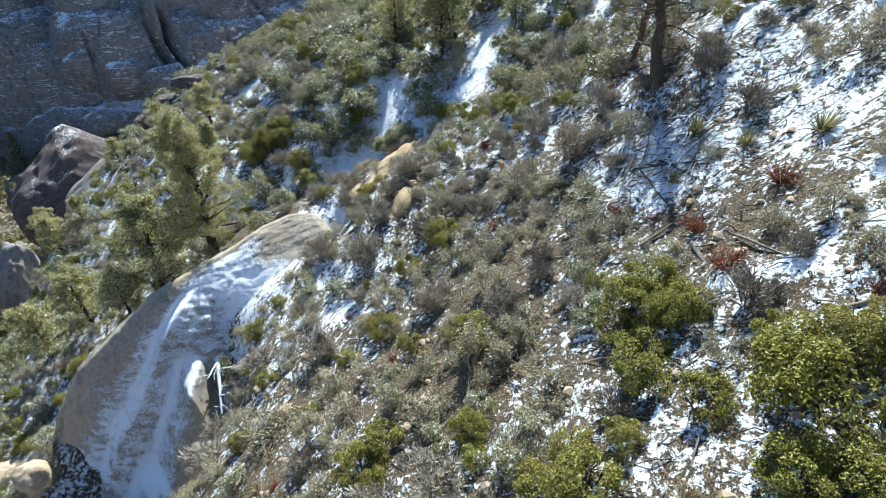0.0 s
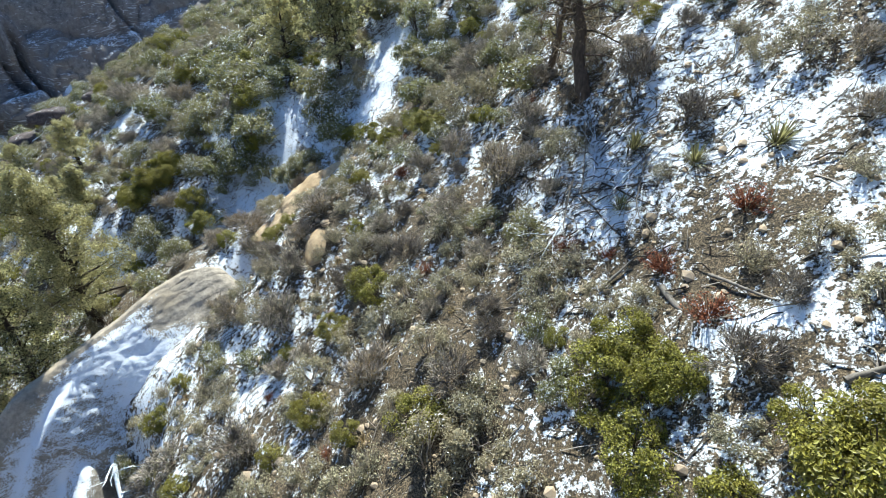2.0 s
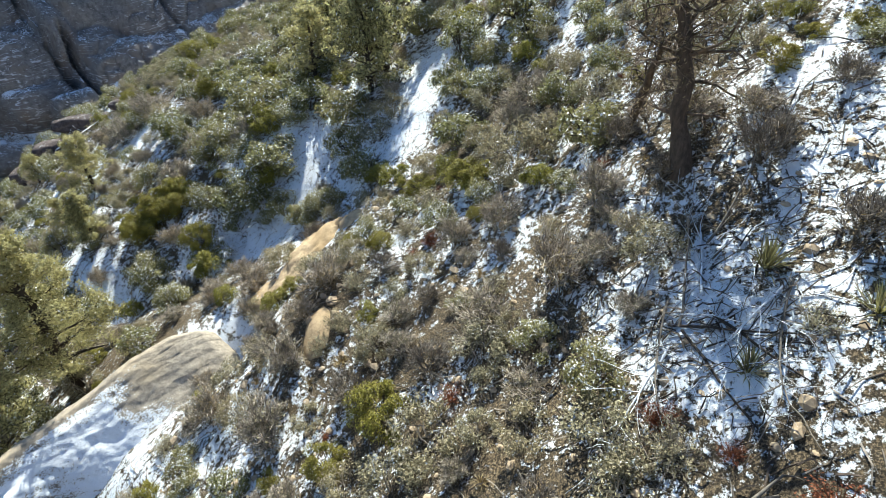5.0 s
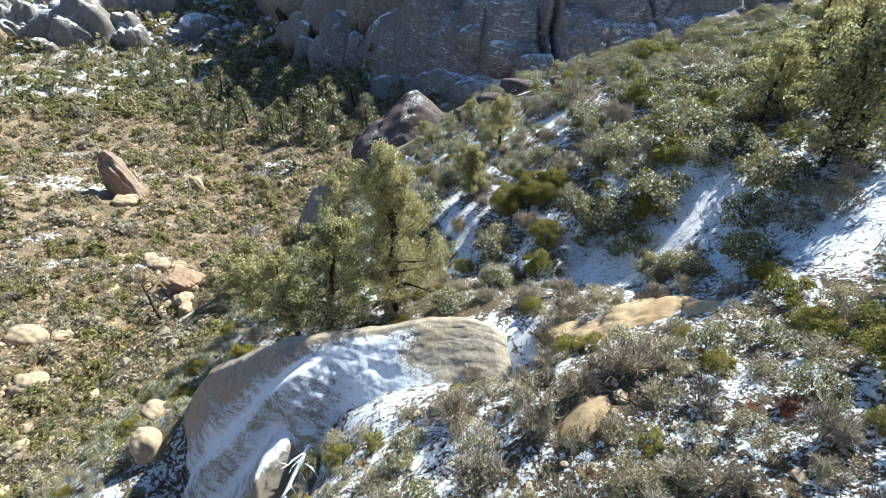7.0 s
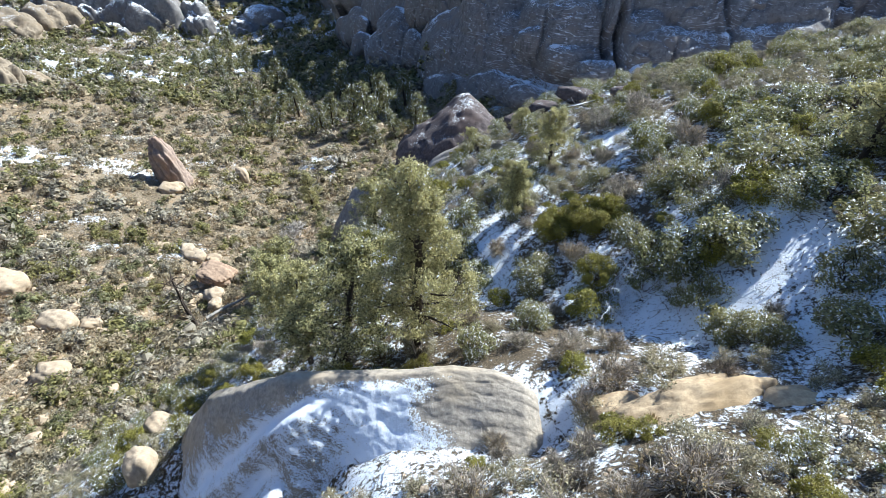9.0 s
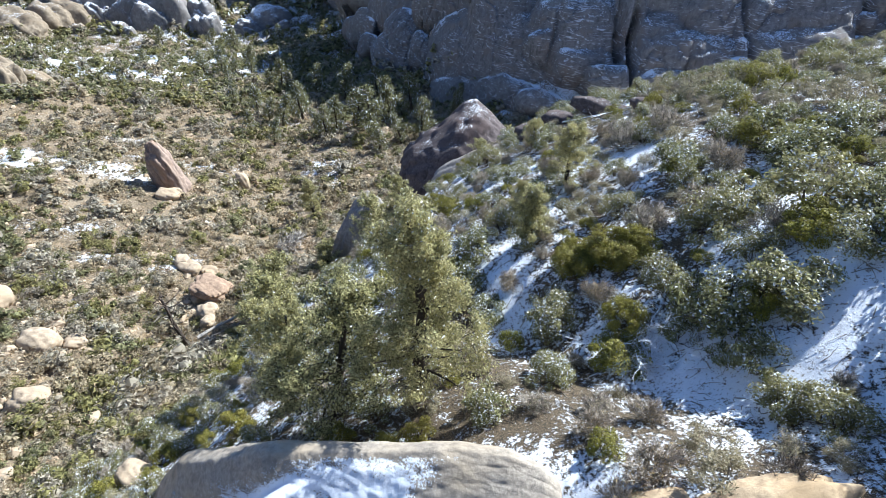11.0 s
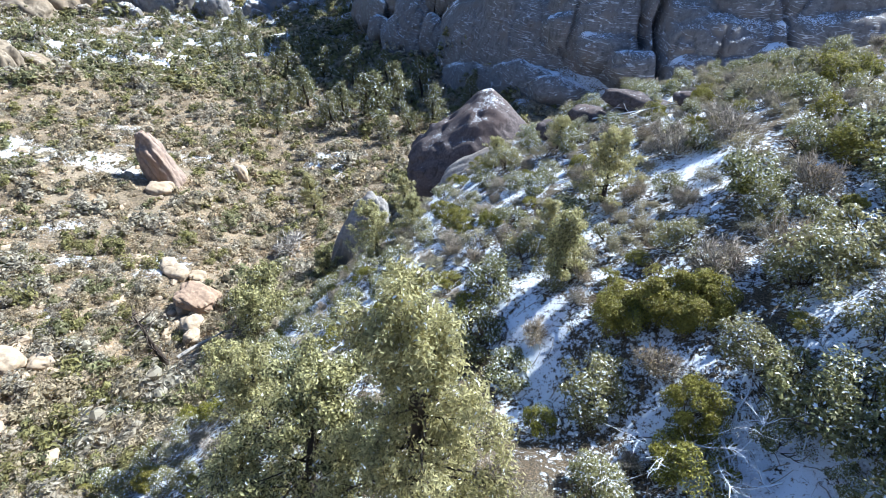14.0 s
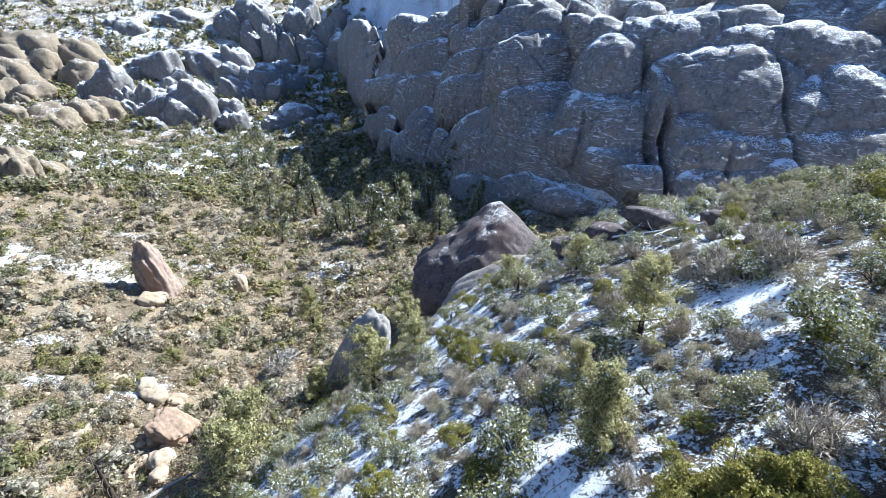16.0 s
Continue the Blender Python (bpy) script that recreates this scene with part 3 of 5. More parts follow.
def great_boulder():
    """A broad pyramid of dark rock: a sheer side, a worn shoulder, a blunt peak and a long sloping back."""
    v, f = rock_shape((6.9, 4.4, 6.3), 23, 6, 2.6, 0.09, 0.015, 0.0, 0.05)
    u = v[:, 0] / 7.0
    top = np.interp(u, [-1.0, -0.9, -0.68, -0.42, -0.08, 0.1, 0.24, 0.75, 1.0], [0.22, 0.42, 0.60, 0.70, 0.95, 1.0, 0.90, 0.50, 0.25])
    v[:, 2] = np.where(v[:, 2] > 0, v[:, 2] * top, v[:, 2])
    v[:, 1] += 0.28 * np.maximum(v[:, 2], 0)
    # broad facets and a few raised scabs on the weather side
    w = rough3(v, 0.22, 71, 3)
    v = v * (1 + 0.10 * np.round(w * 3)[:, None] / 3 + 0.05 * w[:, None])
    ob = tagged(new("great_boulder", mesh_from("great_boulder", v, f, [DARK_ROCK], smooth=True)), "large dark varnished boulder with snow along its top", "rock")
    ob.matrix_world = pose(2.8, 45.6, -26.3, 0, 0, 4)


great_boulder()
GREY_ROCK = rock_material("grey_granite", (0.36, 0.335, 0.315), (0.19, 0.175, 0.165), (0.30, 0.25, 0.205), 0.0, 4.0, 1.2)
rock("leaning_boulder", "smooth grey slab of rock leaning on the slope", (2.0, 40.0, -23.0), (3.6, 1.3, 0.95), 29, GREY_ROCK, 14, (8, -27), 5, 2.8, 0.2, 0.03)
rock("grey_boulder", "smooth upright grey boulder among pines", (-7.2, 35.2, -26.9), (1.6, 1.7, 4.2), 31, GREY_ROCK, 10, (0, 26), 5, 2.4, 0.22)
PINK_ROCK = rock_material("pinkish_granite", (0.43, 0.33, 0.265), (0.22, 0.165, 0.135), (0.31, 0.215, 0.16), -0.1, 3.0, 1.2)
rock("spire_boulder", "pinkish brown spire of rock leaning above bare snow", (-30.6, 50.2, -30.9), (1.75, 2.0, 4.5), 37, PINK_ROCK, 15, (0, -9), 5, 2.7, 0.34, 0.10, 0.22)


BROWN_ROCK = rock_material("brown_granite", (0.46, 0.33, 0.23), (0.27, 0.19, 0.135), (0.36, 0.24, 0.16), 0.0, 3.0)
# rows: centre, half width, half height
CLIFF_FOOT = [
    (3.0, 94.3, -38.6, 5.9, 5.2), (10.6, 85.9, -34.7, 5.1, 3.5), (15.6, 79.6, -33.7, 3.9, 2.4), (17.9, 84.9, -26.4, 4.3, 2.8), (22.0, 79.8, -26.8, 4.7, 2.7), (25.4, 75.6, -27.2, 3.5, 2.1),
    (8.0, 95.3, -30.2, 11.0, 10.2), (-10.2, 124.9, -37.3, 4.4, 7.8), (-13.6, 127.0, -41.0, 4.3, 5.7), (-5.0, 116.1, -36.7, 2.4, 3.6), (-23.3, 147.2, -41.7, 5.3, 3.3), (-19.5, 136.6, -42.6, 2.6, 2.5),
    (36.4, 76.2, -24.2, 8.4, 4.2), (35.1, 73.2, -27.5, 7.6, 4.1), (42.8, 72.9, -25.1, 3.5, 2.3), (48.1, 74.0, -22.9, 6.5, 4.0),
]
CLIFF_MIDDLE = [
    (12.6, 95.8, -22.9, 7.9, 6.4), (0.4, 112.5, -24.5, 6.6, 5.0), (-11.5, 133.1, -31.8, 7.5, 4.6), (-28.6, 169.3, -40.9, 6.0, 4.1), (-19.3, 141.3, -37.5, 4.1, 3.1), (-18.5, 146.8, -30.8, 12.0, 4.1),
    (-8.0, 131.3, -27.6, 9.6, 4.2), (12.6, 102.1, -15.9, 8.7, 6.7), (23.1, 90.9, -14.7, 5.4, 6.5), (22.3, 84.8, -22.4, 7.6, 8.6), (27.8, 83.1, -19.4, 1.8, 6.5), (33.2, 84.3, -16.9, 5.2, 6.3),
    (31.6, 78.8, -23.3, 4.3, 6.4), (40.5, 82.1, -17.4, 6.9, 7.9), (38.0, 85.3, -14.3, 6.7, 4.5), (46.4, 78.5, -19.4, 4.4, 6.8), (52.1, 78.3, -17.8, 6.6, 7.8), (51.7, 73.9, -22.3, 5.5, 4.3),
]
CLIFF_TOP = [
    (-40.7, 218.1, -39.0, 13.0, 11.0), (-52.0, 250.0, -33.0, 14.0, 11.0), (-16.2, 156.3, -16.3, 6.6, 5.7), (-8.7, 142.6, -16.7, 6.0, 3.9), (-5.3, 140.7, -13.0, 4.7, 3.8), (-9.9, 139.8, -21.8, 8.7, 5.7),
    (0.8, 116.7, -19.4, 5.8, 4.4), (5.4, 115.3, -13.8, 5.0, 4.6), (14.7, 105.1, -10.2, 3.5, 2.6), (10.1, 112.5, -9.9, 4.4, 2.6), (19.7, 99.0, -10.5, 3.2, 4.2), (22.6, 96.3, -10.1, 2.5, 4.3),
    (25.6, 93.1, -10.0, 2.1, 4.0), (30.8, 91.2, -10.3, 5.5, 5.0), (35.7, 91.3, -9.4, 4.2, 3.7), (41.1, 87.9, -11.1, 5.9, 3.4), (46.2, 86.9, -10.6, 4.3, 3.7), (51.2, 84.3, -11.6, 6.4, 4.5),
    (40.1, 91.7, -8.0, 5.9, 2.5),
]


# rows: place, half widths, height over the ground
FAR_CRAGS = [
    (-143.9, 220.0, 12.6, 8.8, 29.3), (-130.3, 215.8, 8.1, 5.6, 19.7), (-150.4, 273.5, 14.8, 10.4, 20.8), (-109.7, 215.8, 16.0, 11.2, 24.4), (-95.6, 218.2, 9.2, 6.4, 16.0), (-122.1, 220.0, 8.6, 6.0, 14.1),
    (-133.0, 288.8, 16.8, 11.7, 19.4), (-119.9, 292.8, 14.0, 9.8, 21.1), (-98.1, 262.6, 11.9, 8.3, 18.7), (-96.3, 287.7, 11.6, 8.1, 18.6), (-128.9, 337.1, 13.6, 9.5, 23.8), (-111.8, 322.8, 12.9, 9.0, 32.0),
    (-95.7, 324.2, 14.9, 10.4, 41.0), (-77.0, 320.6, 12.4, 8.7, 29.0), (-84.0, 313.8, 8.5, 6.0, 14.4), (-68.9, 215.2, 11.1, 7.8, 11.4), (-118.5, 199.7, 5.5, 3.8, 6.8), (-103.2, 211.5, 5.0, 3.5, 5.8),
    (-64.2, 309.6, 16.0, 11.2, 21.0), (-183.2, 310.8, 15.1, 10.6, 11.9), (-162.2, 330.6, 15.4, 10.8, 12.1), (-59.1, 319.7, 13.6, 9.5, 14.3),
]
SUNLIT_CRAGS = [
    (-203.1, 266.1, 26.4, 18.5, 22.2), (-187.9, 267.1, 20.6, 14.5, 19.9), (-208.5, 253.9, 17.3, 12.1, 18.2), (-143.5, 199.1, 13.1, 9.2, 15.1), (-137.7, 207.1, 9.5, 6.7, 12.5), (-144.2, 182.8, 14.9, 10.4, 10.4),
    (-84.3, 98.3, 5.8, 4.1, 8.7), (-81.4, 102.0, 4.5, 3.1, 4.4), (-179.3, 221.5, 12.1, 8.5, 9.5), (-190.5, 220.5, 12.4, 8.7, 13.0),
]


def far_rocks(rows, name, label, mat, group, seed, rough):
    """Crags that stand on the far slopes, each broken into a cluster of rounded pinnacles."""
    rng = random.Random(seed)
    for x, y, rx, ry, h in rows:
        top = thing(name, label, "rock", group)
        top.matrix_basis = pose(x, y, float(height(x, y)))
        for k in range(rng.randrange(5, 8)):
            s = 1.0 if k == 0 else rng.uniform(0.4, 0.75)
            v, f = rock_shape((0.8 * rx * s, 0.9 * ry * s, 0.66 * h * s), rng.randrange(900), 4, 2.5, rough, 0.04, rng.uniform(0.05, 0.35), 0.13)
            v[:, 0] += rng.uniform(-0.3, 0.3) * v[:, 2]
            px = 0.0 if k == 0 else rng.uniform(-0.9, 0.9) * rx
            py = 0.0 if k == 0 else rng.uniform(-1.2, 0.3) * ry
            part("outcrop", mesh_from("outcrop", v + (px, py, float(height(x + px, y + py, False) - height(x, y, False)) - 0.06 * h), f, [mat], smooth=True), top)


def cliff_sheet():
    """The shaded cliff: overlapping granite domes that bulge from a steep face, with ledges, creases and long cracks."""
    rng = random.Random(17)
    named = CLIFF_FOOT + CLIFF_MIDDLE + CLIFF_TOP
    line_x, line_y = [-60, -22, 0, 14, 25, 60, 120], [270, 138, 106, 85, 73, 70, 60]
    xs, ups = np.arange(-62, 96, 0.27), np.arange(-26, 50, 0.24)
    ga, up = np.meshgrid(xs, ups, indexing="ij")
    line = np.interp(xs, line_x, line_y)[:, None]
    foot = height(xs[:, None], line, False)
    gb = 0.6 * line + 0.8 * foot + 1.13 * up
    deep_in = 4.5 + 3.0 * np.clip((12 - ga) / 14, 0, 1)
    out = -0.8 * line + 0.6 * foot - 0.09 * up - deep_in + 1.0 * fbm(ga / 7, gb / 6, 77, 3) - 0.25 * np.maximum(up - 22, 0)
    # smaller domes between the large ones
    small = []
    for _ in range(190):
        x, u = rng.uniform(-40, 92), rng.uniform(-2, 40)
        r = rng.uniform(0.9, 2.6)
        y = float(np.interp(x, line_x, line_y))
        small.append((x, y + 0.75 * u + 1.2, float(height(x, y, False)) + 0.85 * u - 1.0, r * rng.uniform(0.8, 1.5), r))
    peel = fbm(ga / 6, gb / 6, 69, 2)
    owner, rim = np.full(ga.shape, -1), np.zeros(ga.shape)
    wx, wb = 0.9 * fbm(ga / 4.2, gb / 4.2, 61, 3), 0.9 * fbm(ga / 4.2 + 9, gb / 4.2, 62, 3)
    for n, (x, y, z, rx, tall) in enumerate(named + small):
        lean = rng.uniform(0.05, 0.35) if x < 12 else rng.uniform(-0.3, 0.3)
        deep = 0.8 * min(rx, tall) + 0.12 * max(rx, tall)
        # where the wall turns, its domes turn with it
        face = 0.64 * float(np.interp(x - 3, line_x, line_y) - np.interp(x + 3, line_x, line_y)) / 6 if x < 12 else 0.0
        lo, hi = np.searchsorted(xs, (x - 1.6 * rx - 0.3 * tall - 2, x + 1.6 * rx + 0.3 * tall + 2))
        if hi <= lo:
            continue
        a, b = ga[lo:hi], gb[lo:hi]
        v = (b + wb[lo:hi] + 0.42 * face * (a - x) - 0.6 * y - 0.8 * z) / (1.08 * tall)
        u = (a + wx[lo:hi] - x) / (1.08 * rx) - lean * v
        v = np.where(v < 0, v * 0.82, v)
        d = (np.abs(u) ** 2.2 + np.abs(v) ** 2.2) ** (1 / 2.2)
        # each dome peels in two or three onion sheets
        sheet = np.floor(d * 3.1 + 0.5 * peel[lo:hi])
        t = -0.8 * y + 0.6 * z + deep * (np.clip(1 - d**2.3, 0, 1) ** 0.5 - 0.82) - 0.11 * sheet * min(1.0, deep / 4)
        ahead = (2.4 if x < 20 else 0.7) if n < len(CLIFF_FOOT) else 0.9 if n < len(CLIFF_FOOT + CLIFF_MIDDLE) else 0.0
        t = t + ahead + face * (a - x) - 0.42 * tall * np.maximum(v, 0) ** 2
        over = (d < 1) & (t > out[lo:hi])
        out[lo:hi] = np.where(over, t, out[lo:hi])
        owner[lo:hi] = np.where(over, n, owner[lo:hi])
        rim[lo:hi] = np.where(over, np.exp(-(((d - 0.86) / 0.10) ** 2)) * np.clip(v * 2.2, 0, 1), rim[lo:hi])
    # the cliff rounds off into its top
    brow = np.interp(xs, [-60, -30, -10, 10, 25, 60], [32, 34, 30, 25, 23, 23])[:, None]
    out = out - 0.055 * np.maximum(up - brow, 0) ** 2
    z = 0.8 * gb + 0.6 * out
    w = z / 1.7 + 1.5 * fbm(ga / 10, gb / 10, 63, 3) + 0.25 * fbm(ga / 2, gb / 2, 66, 2)
    some = np.clip(0.3 + 1.3 * fbm(ga / 8, gb / 8, 64, 2), 0.0, 1.1)
    step = w - np.floor(w)
    out = out + 0.30 * some * (step - 0.5) + 0.20 * fbm(ga / 1.7, gb / 1.3, 65, 4)
    seam = np.abs(fbm(ga / 5.5, gb / 9, 81, 2))
    out = out - 0.55 * np.clip(1 - seam / 0.035, 0, 1)
    rise = up
    for x0, slant, wide, deep, low, high in ((27.3, 0.06, 0.45, 4.5, -8, 15), (26.2, 0.0, 0.35, 2.0, 6, 24), (43.0, -0.02, 0.35, 1.8, -4, 20), (15.6, 0.20, 0.3, 1.4, 2, 12), (33.5, 0.25, 0.25, 1.2, -2, 8)):
        along = np.clip((rise - low) / 2, 0, 1) * np.clip((high - rise) / 3, 0, 1)
        out = out - deep * along * np.exp(-(((ga - x0 - slant * rise - 0.5 * fbm(rise / 5, rise * 0, 67, 2)) / wide) ** 2))
    p = np.stack([ga, 0.6 * gb - 0.8 * out, 0.8 * gb + 0.6 * out], -1).reshape(-1, 3)
    at = np.arange(ga.size).reshape(ga.shape)
    faces = np.stack([at[:-1, :-1], at[1:, :-1], at[1:, 1:], at[:-1, 1:]], -1).reshape(-1, 4)
    own = owner.ravel()[faces[:, 0]]
    lone = (own < 0) & (p[faces[:, 0], 0] < -30)
    faces, own = faces[~lone], own[~lone]
    count = len(named)
    # snow rims the domes and lies thicker towards the top
    hold = (0.26 * rim + 0.02 * np.clip((up - 16) / 12, 0, 1) + 0.10 * some * np.exp(-(((step - 0.93) / 0.06) ** 2))).astype(np.float32).ravel()
    for n in range(-1, count):
        pick = faces[(own == n) if n >= 0 else (own < 0) | (own >= count)]
        if not len(pick):
            continue
        used, inverse = np.unique(pick, return_inverse=True)
        me = mesh_from("cliff_dome" if n >= 0 else "cliff", p[used], inverse.reshape(-1, 4), [CLIFF_SHADE_ROCK], smooth=True)
        held = me.attributes.new("snow", "FLOAT", "POINT")
        held.data.foreach_set("value", hold[used])
        if n < 0:
            tagged(new("cliff", me), "shaded granite cliff with snow in its hollows", "cliff", kind="structure")
        else:
            label = "huge shaded granite dome at the cliff's foot" if n < len(CLIFF_FOOT) else "shaded granite dome partway up the cliff, snow-dusted" if n < count - len(CLIFF_TOP) else "rounded granite dome along the snowy cliff top"
            tagged(new("cliff_dome", me), label, "rock", "domes of the shaded cliff")


cliff_sheet()
far_rocks(FAR_CRAGS, "far_crag", "distant crag in shaded grey, dusted with snow", FAR_SHADE_ROCK, "far crags", 6, 0.30)
far_rocks(SUNLIT_CRAGS, "sunlit_crag", "distant tan outcrop in full sun", FAR_TAN, "sunlit outcrops", 7, 0.36)

# boulders of the valley floor: place, half sizes, turn
VALLEY_ROCKS = [
    (-22.0, 15.8, 1.15, 0.95, 0.85, 10), (-25.2, 21.0, 1.45, 1.0, 0.75, -15), (-31.3, 25.0, 2.0, 1.4, 1.0, -20), (-23.3, 21.5, 0.85, 0.7, 0.55, 30),
    (-21.4, 32.9, 1.1, 0.8, 0.5, -25), (-19.7, 32.7, 0.8, 0.7, 0.5, 10), (-24.5, 34.0, 0.8, 0.6, 0.4, 40), (-24.8, 55.5, 1.0, 1.4, 1.3, 20),
    (-29.4, 47.0, 1.5, 1.2, 0.8, 0), (-9.9, 5.7, 0.6, 0.7, 0.8, 15), (-10.8, 8.4, 0.8, 0.6, 0.5, -20), (-17.2, 26.6, 0.95, 0.9, 0.8, 50), (-16.8, 25.4, 0.7, 0.6, 0.6, 80),
]
for n, (x, y, rx, ry, rz, turn) in enumerate(VALLEY_ROCKS):
    rock("boulder", "rounded pale tan boulder half sunk in the sandy ground", (x, y, float(height(x, y)) + 0.35 * rz), (0.8 * rx, 0.8 * ry, 0.8 * rz), 60 + n, LIT_ROCK, turn, (0, 6), 4, 3.0, 0.26, 0.03, group="valley boulders")
rock("flat_boulder", "flat brown boulder resting on two smaller ones", (-18.0, 29.0, float(height(-18.0, 29.0)) + 1.0), (1.35, 1.0, 0.42), 84, BROWN_ROCK, -15, (4, 8), 5, 4.5, 0.26, 0.08)


# ---- plants ----
def tube(V, F, pts, r0, r1, sides=3):
    """A tapering stem along points."""
    pts = np.asarray(pts, float)
    n, base = len(pts), sum(len(v) for v in V)
    way = np.gradient(pts, axis=0)
    way /= np.linalg.norm(way, axis=1, keepdims=True) + 1e-9
    side = np.cross(way, (0.31, 0.17, 0.93))
    side /= np.linalg.norm(side, axis=1, keepdims=True) + 1e-9
    other = np.cross(way, side)
    r = np.linspace(r0, r1, n)[:, None, None]
    a = np.arange(sides) * 2 * np.pi / sides
    ring = pts[:, None] + r * (np.cos(a)[None, :, None] * side[:, None] + np.sin(a)[None, :, None] * other[:, None])
    V.append(ring.reshape(-1, 3))
    at = base + np.arange(n * sides).reshape(n, sides)
    nxt = np.roll(at, -1, 1)
    q = np.stack([at[:-1], nxt[:-1], nxt[1:], at[1:]], -1).reshape(-1, 4)
    F.append(np.concatenate([q[:, [0, 1, 2]], q[:, [0, 2, 3]]]))
    return pts


def wander(rng, start, way, length, steps, bend, lift=0.0):
    """A crooked path: bends at random and, by lift, turns up or down."""
    pts, p, w = [np.array(start, float)], np.array(start, float), np.array(way, float)
    w /= np.linalg.norm(w)
    for _ in range(steps):
        w = w + rng.normal(0, bend, 3) + (0, 0, lift)
        w /= np.linalg.norm(w)
        p = p + w * length / steps
        pts.append(p)
    return np.array(pts)


def leaves(rng, centres, length, width, outward, spread=0.7):
    """Small folded leaves, each of two triangles, that face roughly outward."""
    n = len(centres)
    face = outward + rng.normal(0, spread, (n, 3))
    face /= np.linalg.norm(face, axis=1, keepdims=True) + 1e-9
    a = np.cross(face, rng.normal(0, 1, (n, 3)))
    a /= np.linalg.norm(a, axis=1, keepdims=True) + 1e-9
    b = np.cross(face, a)
    size = rng.uniform(0.6, 1.25, (n, 1))
    L, W = a * length * size, b * width * size
    fold = face * width * 0.35
    v = np.stack([centres - L, centres + W + fold, centres + L, centres - W + fold], 1).reshape(-1, 3)
    at = np.arange(n * 4).reshape(n, 4)
    return v, np.concatenate([at[:, [0, 1, 2]], at[:, [0, 2, 3]]])


def clumps(rng, points, each, radius, flat=0.75):
    c = np.repeat(points, each, 0)
    return c + rng.normal(0, 1, c.shape) * radius * np.array([1, 1, flat])


def flat_index(F):
    return np.concatenate(F)


def unit(v):
    return v / (np.linalg.norm(v, axis=-1, keepdims=True) + 1e-9)


def shoots(rng, V, F, count, spread, tall, r0, bend, forks, levels):
    """Stems from one root that fork; returns their tips."""
    tips = []

    def grow(p, w, length, r, level):
        pts = tube(V, F, wander(rng, p, w, length, 3 if level else 2, bend, 0.05), r, r * 0.55)
        if level == 0:
            tips.append(pts[-1])
            return
        end = unit(pts[-1] - pts[-2])
        for k in range(forks):
            at = pts[-1] if k == 0 else pts[rng.integers(1, len(pts))]
            grow(at, end + rng.normal(0, 0.55, 3) + (0, 0, 0.12), length * rng.uniform(0.55, 0.8), r * 0.55, level - 1)

    for k in range(count):
        a = 2 * np.pi * (k + rng.uniform(-0.4, 0.4)) / count
        s = spread * rng.uniform(0.3, 1.1)
        grow((0.08 * math.cos(a), 0.08 * math.sin(a), -0.12), (s * math.cos(a), s * math.sin(a), 1.0), tall * rng.uniform(0.8, 1.15), r0, levels)
    return np.array(tips)


def leafy_shrub(seed, leaf, snow=0.0, count=2200, length=0.055, width=0.028, lobes=15, loose=0.0):
    """A rounded evergreen shrub, one unit in half width: crooked stems that carry lobes of leaves with dark gaps between them."""
    rng = np.random.default_rng(seed)
    V, F = [], []
    shoots(rng, V, F, 7, 0.9, 0.52, 0.026, 0.16, 4, 1)
    sv, sf = np.concatenate(V), flat_index(F)
    d = unit(rng.normal(0, 1, (lobes, 3)) * (1, 1, 0.6) + (0, 0, 0.42))
    heart = d * rng.uniform(0.45, 0.78, (lobes, 1)) * (1, 1, 0.82) + (0, 0, 0.30)
    size = rng.uniform(0.16, 0.36, lobes) * (15 / lobes) ** 0.2
    k = rng.integers(0, lobes, count)
    way = unit(rng.normal(0, 1, (count, 3)) + (0, 0, 0.35))
    c = heart[k] + way * (size[k] * rng.uniform(0.62 - loose, 1.06 + 0.5 * loose, count))[:, None] * (1, 1, 0.85)
    c = c[c[:, 2] > 0.02]
    way = unit(c - (0, 0, 0.25)) * 0.5 + (0, 0, 0.5)
    lv, lf = leaves(rng, c, length, width, way, 0.65)
    index = None
    if snow:
        top = (c[:, 2] > np.quantile(c[:, 2], 0.3)) & (rng.random(len(c)) < snow)
        index = np.concatenate([top, top]).astype(int)
    return (sv, sf), (lv, lf), index, leaf


def bare_shrub(seed, leaf, each=2, buds=1.0, thick=1.0):
    """A leafless grey shrub: a dense fan of forking twigs with a scatter of dry buds."""
    rng = np.random.default_rng(seed)
    V, F = [], []
    tips = shoots(rng, V, F, 9, 0.95, 0.36, 0.026 * thick, 0.15, 3, 3)
    for p in tips:
        for _ in range(3):
            tube(V, F, wander(rng, p * rng.uniform(0.85, 1.0), unit(p + (0, 0, 0.2)) + rng.normal(0, 0.55, 3), 0.22, 1, 0.1), 0.009 * thick, 0.004)
    n = int(4 * buds) or 1
    c = clumps(rng, np.repeat(tips, n, 0) * rng.uniform(0.7, 1.1, (len(tips) * n, 1)), max(1, each // 2), 0.08)
    lv, lf = leaves(rng, c, 0.036, 0.014, unit(c) + (0, 0, 0.3), 1.0)
    return (np.concatenate(V), flat_index(F)), (lv, lf), None, leaf


